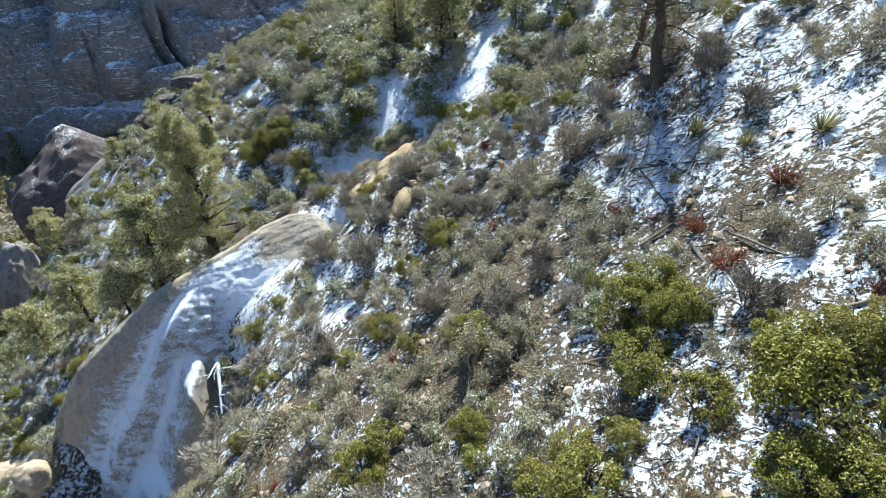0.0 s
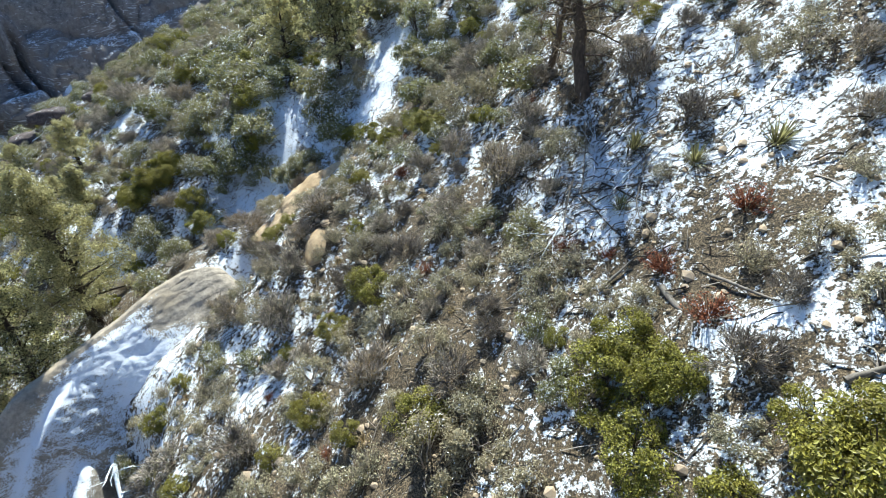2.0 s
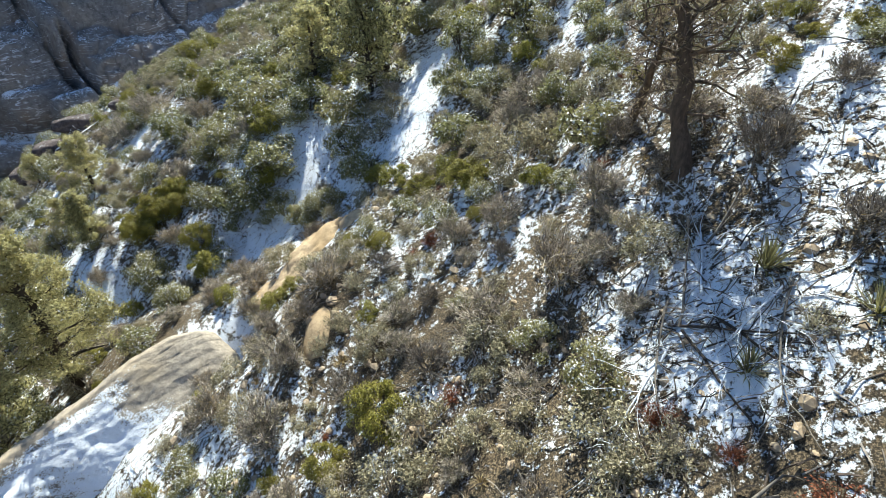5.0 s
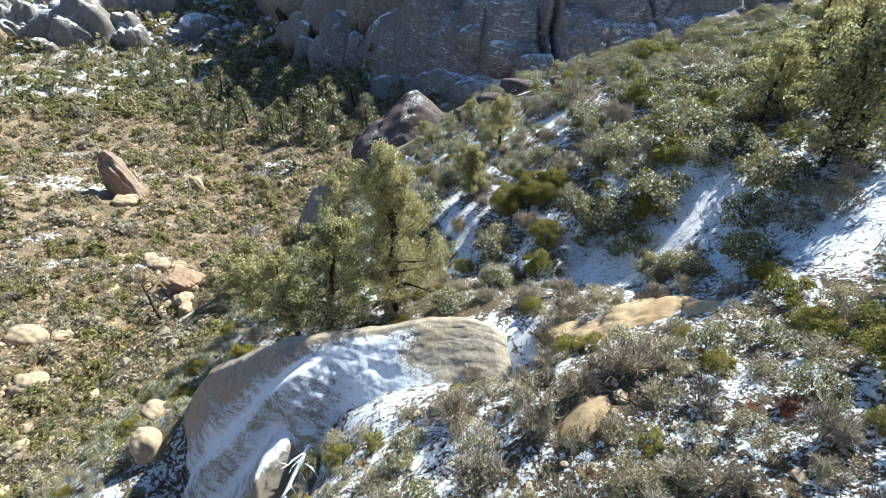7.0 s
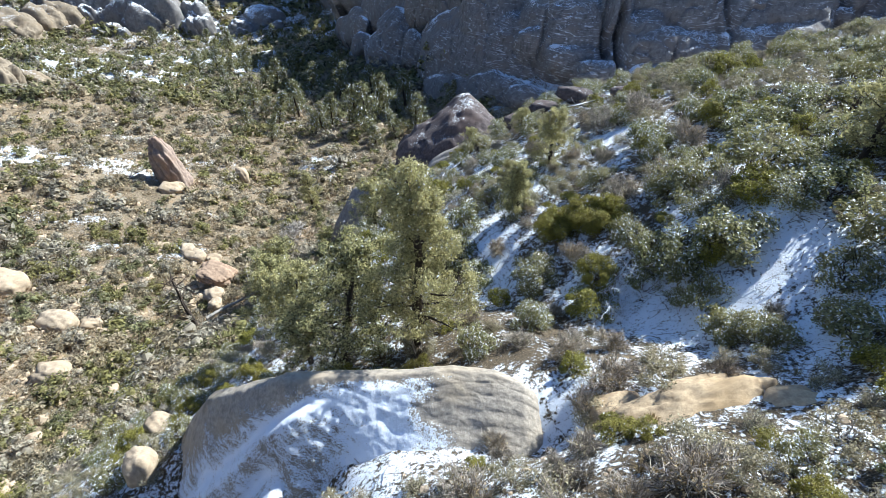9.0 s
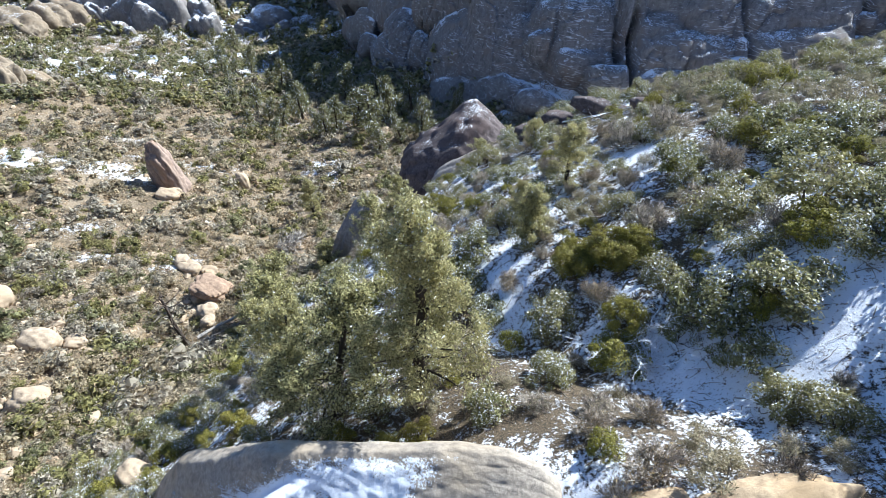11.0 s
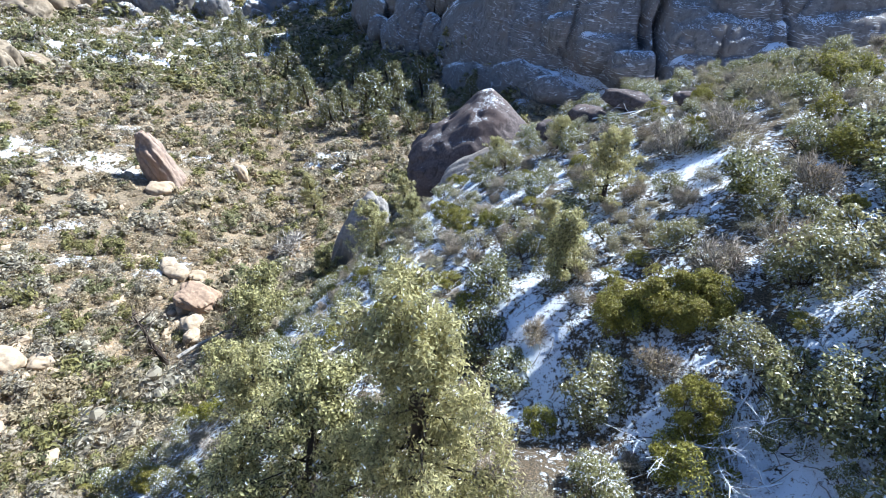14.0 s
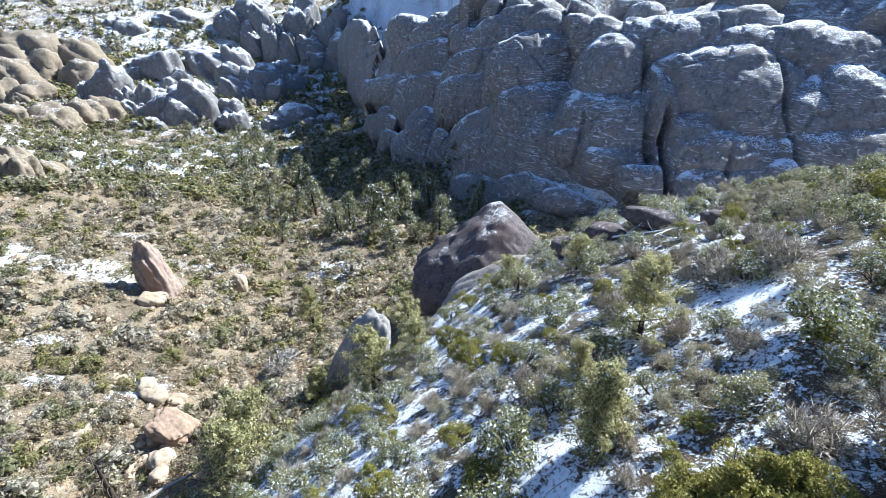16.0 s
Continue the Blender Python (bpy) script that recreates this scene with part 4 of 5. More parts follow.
def stem_dome(seed, leaf, stems=170, tall=0.8, spread=1.0, tip=3, length=0.05, width=0.024, thick=0.012):
    """A low dome of fine upright stems with small leaves or dry flower heads at their ends."""
    rng = np.random.default_rng(seed)
    V, F, ends = [], [], []
    for _ in range(stems):
        a, r = rng.uniform(0, 2 * np.pi), np.sqrt(rng.random())
        way = (spread * r * math.cos(a), spread * r * math.sin(a), 1.05 - 0.6 * r)
        p = wander(rng, (0.12 * r * math.cos(a), 0.12 * r * math.sin(a), -0.1), way, tall * rng.uniform(0.7, 1.15), 1, 0.1)
        tube(V, F, p, thick, thick * 0.4)
        ends += [p[-1], 0.6 * p[-1] + 0.4 * p[-2]]
    c = clumps(rng, np.array(ends), tip, 0.06)
    lv, lf = leaves(rng, c, length, width, unit(c) + (0, 0, 0.6), 0.8)
    return (np.concatenate(V), flat_index(F)), (lv, lf), None, leaf


def blade_tuft(seed, leaf, blades=70, tall=1.0, width=0.035, droop=0.5, low=0.15):
    """A tuft of stiff or drooping blades."""
    rng = np.random.default_rng(seed)
    v, f = [], []
    for k in range(blades):
        a, e = rng.uniform(0, 2 * np.pi), rng.uniform(low, 1.35)
        L = tall * rng.uniform(0.7, 1.1)
        d, s = np.array([math.cos(a), math.sin(a), 0]), np.array([-math.sin(a), math.cos(a), 0]) * width
        root = d * 0.05
        mid = root + (d * math.cos(e) + np.array([0, 0, math.sin(e)])) * L * 0.55
        end = mid + (d * math.cos(e) + np.array([0, 0, math.sin(e) - droop])) * L * 0.45
        at = len(v)
        v += [root - s - (0, 0, 0.1), root + s - (0, 0, 0.1), mid + s * 0.8, mid - s * 0.8, mid + (0, 0, width * 0.5), end]
        f += [(at, at + 1, at + 4), (at + 1, at + 2, at + 4), (at, at + 4, at + 3), (at + 4, at + 2, at + 5), (at + 3, at + 4, at + 5)]
    return np.array(v), np.array(f)


def plant(name, label, category, group, made, wood):
    """One plant with its parts, to be copied."""
    (sv, sf), (lv, lf), index, leaf = made
    top = thing(name, label, category, group)
    part("stem", mesh_from("stem", sv, sf, [wood]), top)
    part("foliage", mesh_from("foliage", lv, lf, [leaf, SNOW_MAT], index), top)
    return top


def tuft(name, label, category, group, arrays, mat):
    return tagged(new(name, mesh_from(name, *arrays, [mat])), label, category, group)


class Kind:
    """Plants of one kind: a few models, each used once where it was made and then copied."""

    def __init__(self, models):
        self.models, self.used, self.count = models, [False] * len(models), 0

    def put(self, rng, x, y, size, sink=0.02, tall=1.0, pick=None):
        self.count += 1
        k = rng.randrange(len(self.models)) if pick is None else pick
        at = pose(x, y, float(height(x, y)) - sink * size, rng.uniform(-6, 6), rng.uniform(-6, 6), rng.uniform(0, 360))
        at = at @ Matrix.Diagonal((size * rng.uniform(0.9, 1.1), size * rng.uniform(0.9, 1.1), size * tall * rng.uniform(0.85, 1.1), 1))
        if self.used[k]:
            ob = copy_thing(self.models[k], at)
        else:
            ob, self.used[k] = self.models[k], True
        ob.matrix_basis = at
        return ob


GREEN = Kind([plant("manzanita_shrub", "bright green rounded manzanita shrub on the slope", "shrub", "green shrubs", leafy_shrub(s, LEAF_GREEN, 0, 8500, 0.031, 0.0165, 27), BARK) for s in (1, 2, 3)])
LOW_GREEN = Kind([plant("manzanita_shrub", "low green manzanita shrub among grey brush", "shrub", "green shrubs", leafy_shrub(s, LEAF_GREEN, 0.01, 4200, 0.040, 0.020, 18), BARK) for s in (4, 5)])
OLIVE = Kind([plant("scrub_oak", "dark olive scrub oak with snow on its leaves", "shrub", "snowy scrub", leafy_shrub(s, LEAF_OLIVE, 0.16, 3400, 0.042, 0.021, 16, 0.2), BARK) for s in (11, 12, 13)])
DRY_OLIVE = Kind([plant("olive_shrub", "olive-grey shrub with small sparse leaves", "shrub", "olive brush", leafy_shrub(s, LEAF_SAGE, 0.035, 2800, 0.042, 0.016, 14, 0.25), TWIG) for s in (21, 22, 23)])
BARE = Kind([plant("bare_shrub", "leafless grey-brown shrub of fine forking twigs", "shrub", "bare brush", bare_shrub(s, LEAF_STRAW if s == 33 else LEAF_SAGE), TWIG) for s in (31, 32, 33)])
SAGE = Kind([plant("sagebrush", "low grey-green sagebrush dome", "shrub", "sagebrush", stem_dome(s, LEAF_SAGE), TWIG) for s in (41, 42)])
DEAD = Kind([plant("dead_shrub", "dead silver-grey shrub with a few dry leaves", "shrub", "dead brush", bare_shrub(s, LEAF_STRAW, 2, 0.3), GREY_WOOD) for s in (35, 36)])
CHAPARRAL = Kind([plant("chaparral_shrub", "dense dark green chaparral shrub flecked with snow", "shrub", "dark chaparral", leafy_shrub(s, LEAF_OLIVE, 0.11, 3400, 0.046, 0.023, 16, 0.15), BARK) for s in (15, 16)])
RED = Kind([plant("buckwheat", "dead rust-red buckwheat bush on stony ground", "shrub", "red buckwheat", stem_dome(s, LEAF_RED, 110, 0.85, 1.0, 3, 0.045, 0.024), LEAF_RED) for s in (51, 52)])
YUCCA = Kind([tuft("yucca", "dark green spiky yucca standing in snow", "yucca", "yuccas", blade_tuft(s, None, 90, 1.0, 0.028, 0.15), LEAF_OLIVE) for s in (61, 62)])
GRASS = Kind([tuft("grass_tuft", "dry straw-coloured bunch of grass", "grass", "grass tufts", blade_tuft(s, None, 55, 1.0, 0.022, 0.9, 0.5), LEAF_STRAW) for s in (71, 72)])

GREEN_AT = [
    (-0.9, -6.8, 0.62), (0.8, -9.7, 0.65), (0.3, -10.2, 0.62), (-0.2, -9.7, 0.5), (0.2, -10.6, 0.5), (2.1, -3.4, 0.69), (6.3, 13.0, 0.82), (8.1, 0.4, 0.53),
    (8.2, -1.1, 0.75), (0.9, -2.9, 0.51), (-1.1, -4.1, 0.52), (-1.2, -12.5, 0.95), (-0.4, -12.0, 0.55), (-2.3, -12.7, 0.62), (-2.3, -13.1, 0.55), (-3.1, -10.8, 0.65),
    (-1.0, -10.5, 0.64), (0.3, -9.8, 0.76), (-2.8, -8.4, 0.42), (-4.3, -7.0, 0.61), (-0.4, -12.7, 0.56), (5.5, 9.8, 0.84), (6.4, 12.4, 0.8), (5.6, 12.9, 0.7),
    (4.7, 13.3, 0.8), (9.4, 17.0, 0.75), (8.3, -0.9, 0.48), (7.0, -2.3, 0.31), (13.0, -0.1, 0.6),
]
BARE_AT = [
    (4.3, 0.5, 0.88), (3.7, 3.4, 0.84), (7.1, -5.1, 0.89), (5.4, -5.2, 1.01), (4.4, -4.1, 0.9), (3.2, -5.8, 0.56), (-0.1, -4.9, 0.83), (0.9, -1.0, 1.07),
    (0.8, 1.2, 0.81), (11.1, -1.4, 1.01), (3.5, -2.7, 0.54), (0.4, 1.8, 0.67), (-0.4, -2.1, 0.6), (1.6, -5.5, 0.43), (4.4, 4.2, 0.94), (3.6, 5.6, 0.66),
    (1.5, 3.2, 0.5), (3.1, 2.0, 0.63), (9.7, -2.6, 0.61), (5.8, -2.8, 0.46), (5.8, -5.7, 0.62), (6.6, -5.5, 0.55), (4.8, -6.8, 0.43),
]
OLIVE_BRUSH_AT = [
    (8.9, -2.3, 1.1), (4.7, 1.1, 0.74), (5.2, 0.3, 0.61), (8.2, -2.5, 0.69), (3.8, 3.3, 0.6), (2.0, -7.9, 0.66), (6.9, -10.7, 0.7), (7.1, -10.0, 0.54),
    (-0.5, -7.7, 0.49), (-0.3, -7.8, 0.5), (4.5, -1.6, 0.47), (15.7, 26.5, 1.6), (13.9, 27.5, 1.1), (17.0, 20.1, 1.6),
]
SAGE_AT = [(2.3, -11.0, 0.4), (-1.1, -4.5, 0.4), (-4.5, -3.5, 0.85), (-1.6, 2.0, 0.35), (-5.0, -6.4, 0.5), (-3.4, -5.2, 0.5), (-0.4, 1.9, 0.35)]
OLIVE_AT = [
    (3.9, 11.4, 0.8), (3.2, 8.5, 0.71), (7.1, 9.7, 0.93), (8.0, 9.0, 1.08), (10.8, 11.5, 1.4), (8.0, 5.8, 0.72), (8.3, 4.8, 0.76), (7.4, 7.8, 0.45), (12.6, 15.5, 1.11),
    (8.5, 12.4, 0.94), (2.7, 17.1, 0.87), (6.9, 15.5, 0.81), (14.2, 13.1, 1.17), (16.9, 16.0, 1.21), (8.9, 10.2, 0.86), (1.2, 6.9, 0.72), (9.7, 4.8, 0.69),
    (6.2, 0.7, 0.54), (9.6, 21.6, 0.88), (10.8, 9.4, 0.95), (14.2, 3.2, 1.09), (12.1, 0.8, 0.85), (16.0, 10.8, 1.18), (15.5, 12.7, 1.24), (9.0, 12.5, 1.12),
    (15.5, 17.5, 1.26), (8.4, 5.3, 0.8),
]
RED_AT = [(3.4, -10.7, 0.46), (2.5, -9.8, 0.38), (1.3, -10.7, 0.42), (3.2, -7.9, 0.34), (2.9, -8.8, 0.22), (2.8, -4.6, 0.34), (6.3, -1.4, 0.36)]
# brush of the snowy bowl
BOWL_GREEN = [(4.7, 13.0, 0.95), (5.8, 13.0, 1.05), (6.6, 12.7, 0.9), (5.3, 8.7, 0.95), (10.0, 10.4, 0.9), (8.5, 8.6, 0.6), (12.6, 17.8, 1.1), (16.1, 25.8, 1.3)]
BOWL_DARK = [(7.3, 9.6, 1.1), (7.7, 8.8, 1.1), (7.9, 7.1, 0.85), (9.1, 8.6, 1.2), (13.2, 16.4, 1.4), (8.0, 5.9, 0.7), (13.2, 18.3, 1.2), (10.0, 13.2, 1.2), (11.6, 9.4, 1.1), (11.9, 7.4, 1.2), (10.6, 6.2, 0.9)]
BOWL_OLIVE = [(3.7, 10.8, 0.85), (3.2, 8.0, 0.75), (6.9, 11.0, 0.85), (6.8, 8.7, 0.65), (0.9, 14.1, 1.1), (1.8, 12.5, 0.8), (9.4, 17.4, 1.2), (3.3, 15.3, 0.7)]
BOWL_BARE = [(8.8, 13.7, 1.3), (7.4, 13.9, 1.2), (9.0, 22.1, 1.3), (2.2, 18.6, 1.1), (9.6, 10.9, 1.1), (10.7, 16.4, 1.2), (5.1, 11.1, 0.8), (4.0, 6.4, 0.7), (10.6, 21.6, 1.3), (5.5, 22.1, 1.1), (2.6, 13.4, 0.7)]
YUCCA_AT = [(5.6, -8.3, 0.45), (4.9, -9.6, 0.46), (4.8, -10.8, 0.45), (4.0, -8.6, 0.36)]

dice = random.Random(5)
taken = []
for kind, rows in ((GREEN, GREEN_AT), (BARE, BARE_AT), (DRY_OLIVE, OLIVE_BRUSH_AT), (SAGE, SAGE_AT), (OLIVE, OLIVE_AT), (RED, RED_AT), (YUCCA, YUCCA_AT), (GREEN, BOWL_GREEN), (CHAPARRAL, BOWL_DARK), (OLIVE, BOWL_OLIVE), (BARE, BOWL_BARE)):
    for x, y, r in rows:
        kind.put(dice, x, y, r * 1.12)
        taken.append((x, y, r))


def on_rock(x, y):
    rib = -9.4 < x < 3.4 and (1.7 if x < -4 else 2.6) < y < 6.0
    return rib or ((x - 6.0) / 1.5) ** 2 + ((y - 2.75) / 0.75) ** 2 < 1


def in_chute(x, y):
    """The open strip of snow that runs down between the pines into the bowl."""
    along = min(max(((x - 9.8) * 6.0 + (y - 2.2) * 3.8) / 50.4, 0.0), 1.0)
    return math.hypot(x - 9.8 - 6.0 * along, y - 2.2 - 3.8 * along) < 1.0


def fill(x0, x1, y0, y1, tries, gap, chooser, seed, most_snow=0.62):
    """Brush between the plants above, thin on the snow fields and none on bare rock."""
    rng = random.Random(seed)
    for _ in range(tries):
        x, y = rng.uniform(x0, x1), rng.uniform(y0, y1)
        if on_rock(x, y) or in_chute(x, y) or hillside(x, y) < valley(x, y) - 3:
            continue
        s = float(snow_at(np.float64(x), np.float64(y)))
        if s > most_snow or s < -0.3 or ((x - 4.7) / 1.5) ** 2 + ((y + 7.9) / 1.0) ** 2 < 1 or (((x - 5.2) / 4.2) ** 2 + ((y + 9.6) / 2.6) ** 2 < 1 and rng.random() < 0.8):
            continue
        kind, r = chooser(rng, x, y)
        if kind.count > 297:
            kind = DEAD if DEAD.count < 298 else SAGE
            if kind.count > 297:
                continue
        if any((x - a) ** 2 + (y - b) ** 2 < (gap * (r + q)) ** 2 for a, b, q in taken):
            continue
        kind.put(rng, x, y, r)
        taken.append((x, y, r))


def pick_south(rng, x, y):
    k = rng.random()
    if k < 0.27:
        return BARE, rng.uniform(0.55, 1.1)
    if k < 0.36:
        return DEAD, rng.uniform(0.45, 0.9)
    if k < 0.60:
        return DRY_OLIVE, rng.uniform(0.45, 0.9)
    if k < 0.70:
        return SAGE, rng.uniform(0.35, 0.65)
    if k < 0.80:
        return LOW_GREEN, rng.uniform(0.3, 0.6)
    if k < 0.83:
        return RED, rng.uniform(0.16, 0.28)
    if k < 0.92:
        return OLIVE, rng.uniform(0.35, 0.7)
    return GRASS, rng.uniform(0.2, 0.4)


def pick_north(rng, x, y):
    k = rng.random()
    if k < 0.38:
        return OLIVE, rng.uniform(0.55, 1.2)
    if k < 0.50:
        return LOW_GREEN, rng.uniform(0.45, 0.9)
    if k < 0.70:
        return DRY_OLIVE, rng.uniform(0.45, 0.95)
    if k < 0.93:
        return BARE, rng.uniform(0.5, 1.0)
    return SAGE, rng.uniform(0.3, 0.6)


def pick_dark(rng, x, y):
    k = rng.random()
    return (CHAPARRAL, rng.uniform(0.6, 1.25)) if k < 0.5 else (LOW_GREEN, rng.uniform(0.5, 0.9)) if k < 0.62 else (DRY_OLIVE, rng.uniform(0.5, 0.9)) if k < 0.85 else (BARE, rng.uniform(0.5, 0.9))


fill(8.5, 16, -4, 6, 420, 0.5, pick_dark, 70, 0.9)
fill(12, 28, 6, 34, 800, 0.58, pick_dark, 75, 0.9)
fill(-9, 12, -15, 5, 3400, 0.58, pick_south, 71, 0.64)
fill(-18, -8, 0, 30, 900, 0.6, pick_north, 73)
fill(-9, 20, 15, 36, 2400, 0.62, pick_north, 74, 0.60)
fill(-9, 20, 5, 36, 3600, 0.76, pick_north, 72, 0.58)


# ---- trees ----
def pinyon(seed, tall, wide, limbs=26, each=34, sparse=1.0, leaf=None, snow=0.02, needle=(0.058, 0.015), puff=0.13):
    """A pinyon pine: a bent tapering trunk, limbs in rough tiers and bunches of needles towards their ends."""
    rng = np.random.default_rng(seed)
    V, F, bunches = [], [], []
    trunk = tube(V, F, wander(rng, (0, 0, -0.3), (0.05, 0.02, 1), tall * 0.97, 9, 0.07, 0.06), 0.035 * tall, 0.006 * tall, 6)
    for k in range(limbs):
        h = 0.14 + 0.82 * (k + rng.random()) / limbs
        i = min(int(h * (len(trunk) - 1)), len(trunk) - 2)
        p = trunk[i] + (trunk[i + 1] - trunk[i]) * (h * (len(trunk) - 1) - i)
        a = 2.4 * k + rng.uniform(-0.5, 0.5)
        reach = wide * (1.08 - 0.85 * h) * rng.uniform(0.65, 1.15) * (0.75 if h < 0.22 else 1.0)
        limb = tube(V, F, wander(rng, p, (math.cos(a), math.sin(a), 0.25 + 0.4 * h), reach, 4, 0.16, 0.06), 0.010 * tall * (1.15 - h), 0.004, 4)
        for q in (1, 2, 3, 4):
            for _ in range(2 if q < 4 else 3):
                w = unit(limb[q] - limb[q - 1]) + rng.normal(0, 0.6, 3) + (0, 0, 0.2)
                tw = tube(V, F, wander(rng, limb[q], w, reach * rng.uniform(0.18, 0.34), 2, 0.15), 0.008, 0.003)
                if rng.random() < sparse:
                    bunches += [tw[-1], tw[-2] * 0.4 + tw[-1] * 0.6]
    bunches += [trunk[-1], trunk[-1] * 0.97]
    b = np.array(bunches)
    c = clumps(rng, b, each, puff)
    lv, lf = leaves(rng, c, *needle, unit(c - np.repeat(b, each, 0)) + (0, 0, 0.5), 0.6)
    top = rng.random(len(c)) < snow
    return (np.concatenate(V), flat_index(F)), (lv, lf), np.concatenate([top, top]).astype(int), leaf or LEAF_PINE


def tree(name, label, made, wood=None):
    (sv, sf), (lv, lf), index, leaf = made
    top = thing(name, label, "tree", "pinyon pines")
    part("trunk", mesh_from("trunk", sv, sf, [wood or BARK], smooth=True), top)
    part("crown", mesh_from("crown", lv, lf, [leaf, SNOW_MAT], index), top)
    return top


def stand(ob, x, y, turn=0.0, scale=1.0):
    ob.matrix_basis = pose(x, y, float(height(x, y)), 0, 0, turn) @ Matrix.Diagonal((scale, scale, scale, 1))
    return ob


big = stand(tree("pinyon_pine", "tall grey-green pinyon pine behind the granite rib", pinyon(5, 7.0, 2.1, 50, 44, needle=(0.048, 0.019), puff=0.11)), -0.5, 8.1)
broad = stand(tree("pinyon_pine", "broad olive pinyon pine behind the granite rib", pinyon(6, 4.9, 2.3, 42, 42, needle=(0.048, 0.019), puff=0.11)), -3.1, 8.0)
young = stand(tree("pinyon_pine", "young dark conifer on the snowy slope", pinyon(7, 2.9, 0.8, 30, 26, needle=(0.05, 0.02), puff=0.09)), 3.6, 15.5)
PINES = [(-4.4, 8.6, 0.6, 1), (-11.6, 26.3, 1.1, 1), (5.8, 19.9, 0.62, 1), (5.5, 28.1, 0.4, 1), (-4.0, 25.0, 0.75, 1), (-2.1, 25.8, 0.45, 0), (-11.4, 24.4, 1.0, 1),
         (14.3, 7.2, 1.0, 0), (14.1, 11.6, 0.7, 1), (21.5, 17.0, 0.8, 0), (24.0, 22.0, 0.7, 1), (13.1, 7.0, 0.8, 1), (3.6, 17.8, 0.35, 0), (-5.5, 12.0, 0.7, 1), (-7.5, 14.5, 0.75, 1),
         (-9.5, 33, 0.7, 1), (-3.0, 33, 0.6, 0), (2.5, 30.5, 0.45, 1), (-14, 47, 0.8, 0), (16.5, 13.0, 0.7, 1), (18.5, 8.5, 0.8, 0)]
light = [tree("pinyon_pine", "olive pinyon pine on the snowy hillside", pinyon(8, 6.2, 2.2, 34, 15, needle=(0.085, 0.036), puff=0.12)),
         tree("pinyon_pine", "rounded olive pinyon pine on the hillside", pinyon(10, 5.0, 2.3, 32, 15, needle=(0.085, 0.036), puff=0.12))]
for n, (x, y, s, k) in enumerate(PINES):
    ob = light[k] if k not in [row[3] for row in PINES[:n]] else copy_thing(light[k], pose(0, 0, 0))
    stand(ob, x, y, dice.uniform(0, 360), s)


# ---- far brush ----
def brush_model(seed, count, tall, length, width, twigs=0):
    """A light plant for the distance: lobes of leaves round a knotted heart, and bare twigs that stick out."""
    rng = np.random.default_rng(seed)
    n = 8
    heart = unit(rng.normal(0, 1, (n, 3)) * (1, 1, 0.5) + (0, 0, 0.3)) * rng.uniform(0.3, 0.72, (n, 1))
    size = rng.uniform(0.24, 0.42, n)
    k = rng.integers(0, n, count)
    c = heart[k] + unit(rng.normal(0, 1, (count, 3)) + (0, 0, 0.4)) * (size[k] * rng.uniform(0.78, 1.02, count))[:, None]
    c = c * (1, 1, tall) + (0, 0, tall * 0.34)
    c[:, 2] = np.abs(c[:, 2]) + 0.02
    lv, lf = leaves(rng, c, length, width, unit(c) * 0.7 + (0, 0, 0.6), 0.42)
    v0, f0 = BALLS[1]
    V, F, at = [lv], [lf], len(lv)
    for h, r in zip(heart, size):
        V.append((h + v0 * r * rng.uniform(0.40, 0.62, (len(v0), 1))) * (1, 1, tall) + (0, 0, tall * 0.30)), F.append(f0 + at)
        at += len(v0)
    for _ in range(twigs):
        a, e = rng.uniform(0, 2 * np.pi), rng.uniform(0.35, 1.3)
        d = np.array([math.cos(a) * math.cos(e), math.sin(a) * math.cos(e), tall * 1.25 * math.sin(e)]) * rng.uniform(0.9, 1.3)
        s = np.array([-math.sin(a), math.cos(a), 0.3]) * 0.018
        V.append(np.array([0.2 * d - s, 0.2 * d + s, d])), F.append(np.array([[at, at + 1, at + 2]]))
        at += 3
    return np.concatenate(V), np.concatenate(F)


def plant_out(rows, models, mats, name, label, category, seed):
    """rows: x, y, size, material. Sets each plant on the ground."""
    rng = np.random.default_rng(seed)
    rows = np.array(rows)
    zs = height(rows[:, 0], rows[:, 1])
    V, F, I, at = [], [], [], 0
    for (x, y, s, m), z in zip(rows, zs):
        v, f = models[rng.integers(len(models))]
        a = rng.uniform(0, 2 * np.pi)
        c, sn = math.cos(a), math.sin(a)
        p = np.stack([v[:, 0] * c - v[:, 1] * sn, v[:, 0] * sn + v[:, 1] * c, v[:, 2] * rng.uniform(0.8, 1.2)], -1) * s
        V.append(p + (x, y, z)), F.append(f + at), I.append(np.full(len(f), int(m)))
        at += len(v)
    me = mesh_from(name, np.concatenate(V), np.concatenate(F), mats, np.concatenate(I))
    return tagged(new(name, me), label, category, kind="stuff")


def spread(count, near, far, left, right, seed, power=1.0):
    """Places in a fan ahead of the walk, closer together near by."""
    rng = np.random.default_rng(seed)
    r = near * (far / near) ** (rng.random(count) ** power)
    a = np.radians(rng.uniform(left, right, count))
    return -2 + r * np.sin(a), 2 + r * np.cos(a), rng


CLEARINGS = [(-14.3, 38.0, 2.6), (-18.0, 28.2, 2.4), (-16.0, 23.4, 1.8), (-14.6, 25.0, 1.8), (-30.6, 48.8, 2.6), (-22.6, 15.2, 1.6), (-25.2, 20.2, 1.9), (-31.3, 24.0, 2.2), (-21.0, 32.0, 1.8)]


def in_clearing(x, y):
    return np.any([(x - a) ** 2 + (y - b) ** 2 < r * r for a, b, r in CLEARINGS], 0)


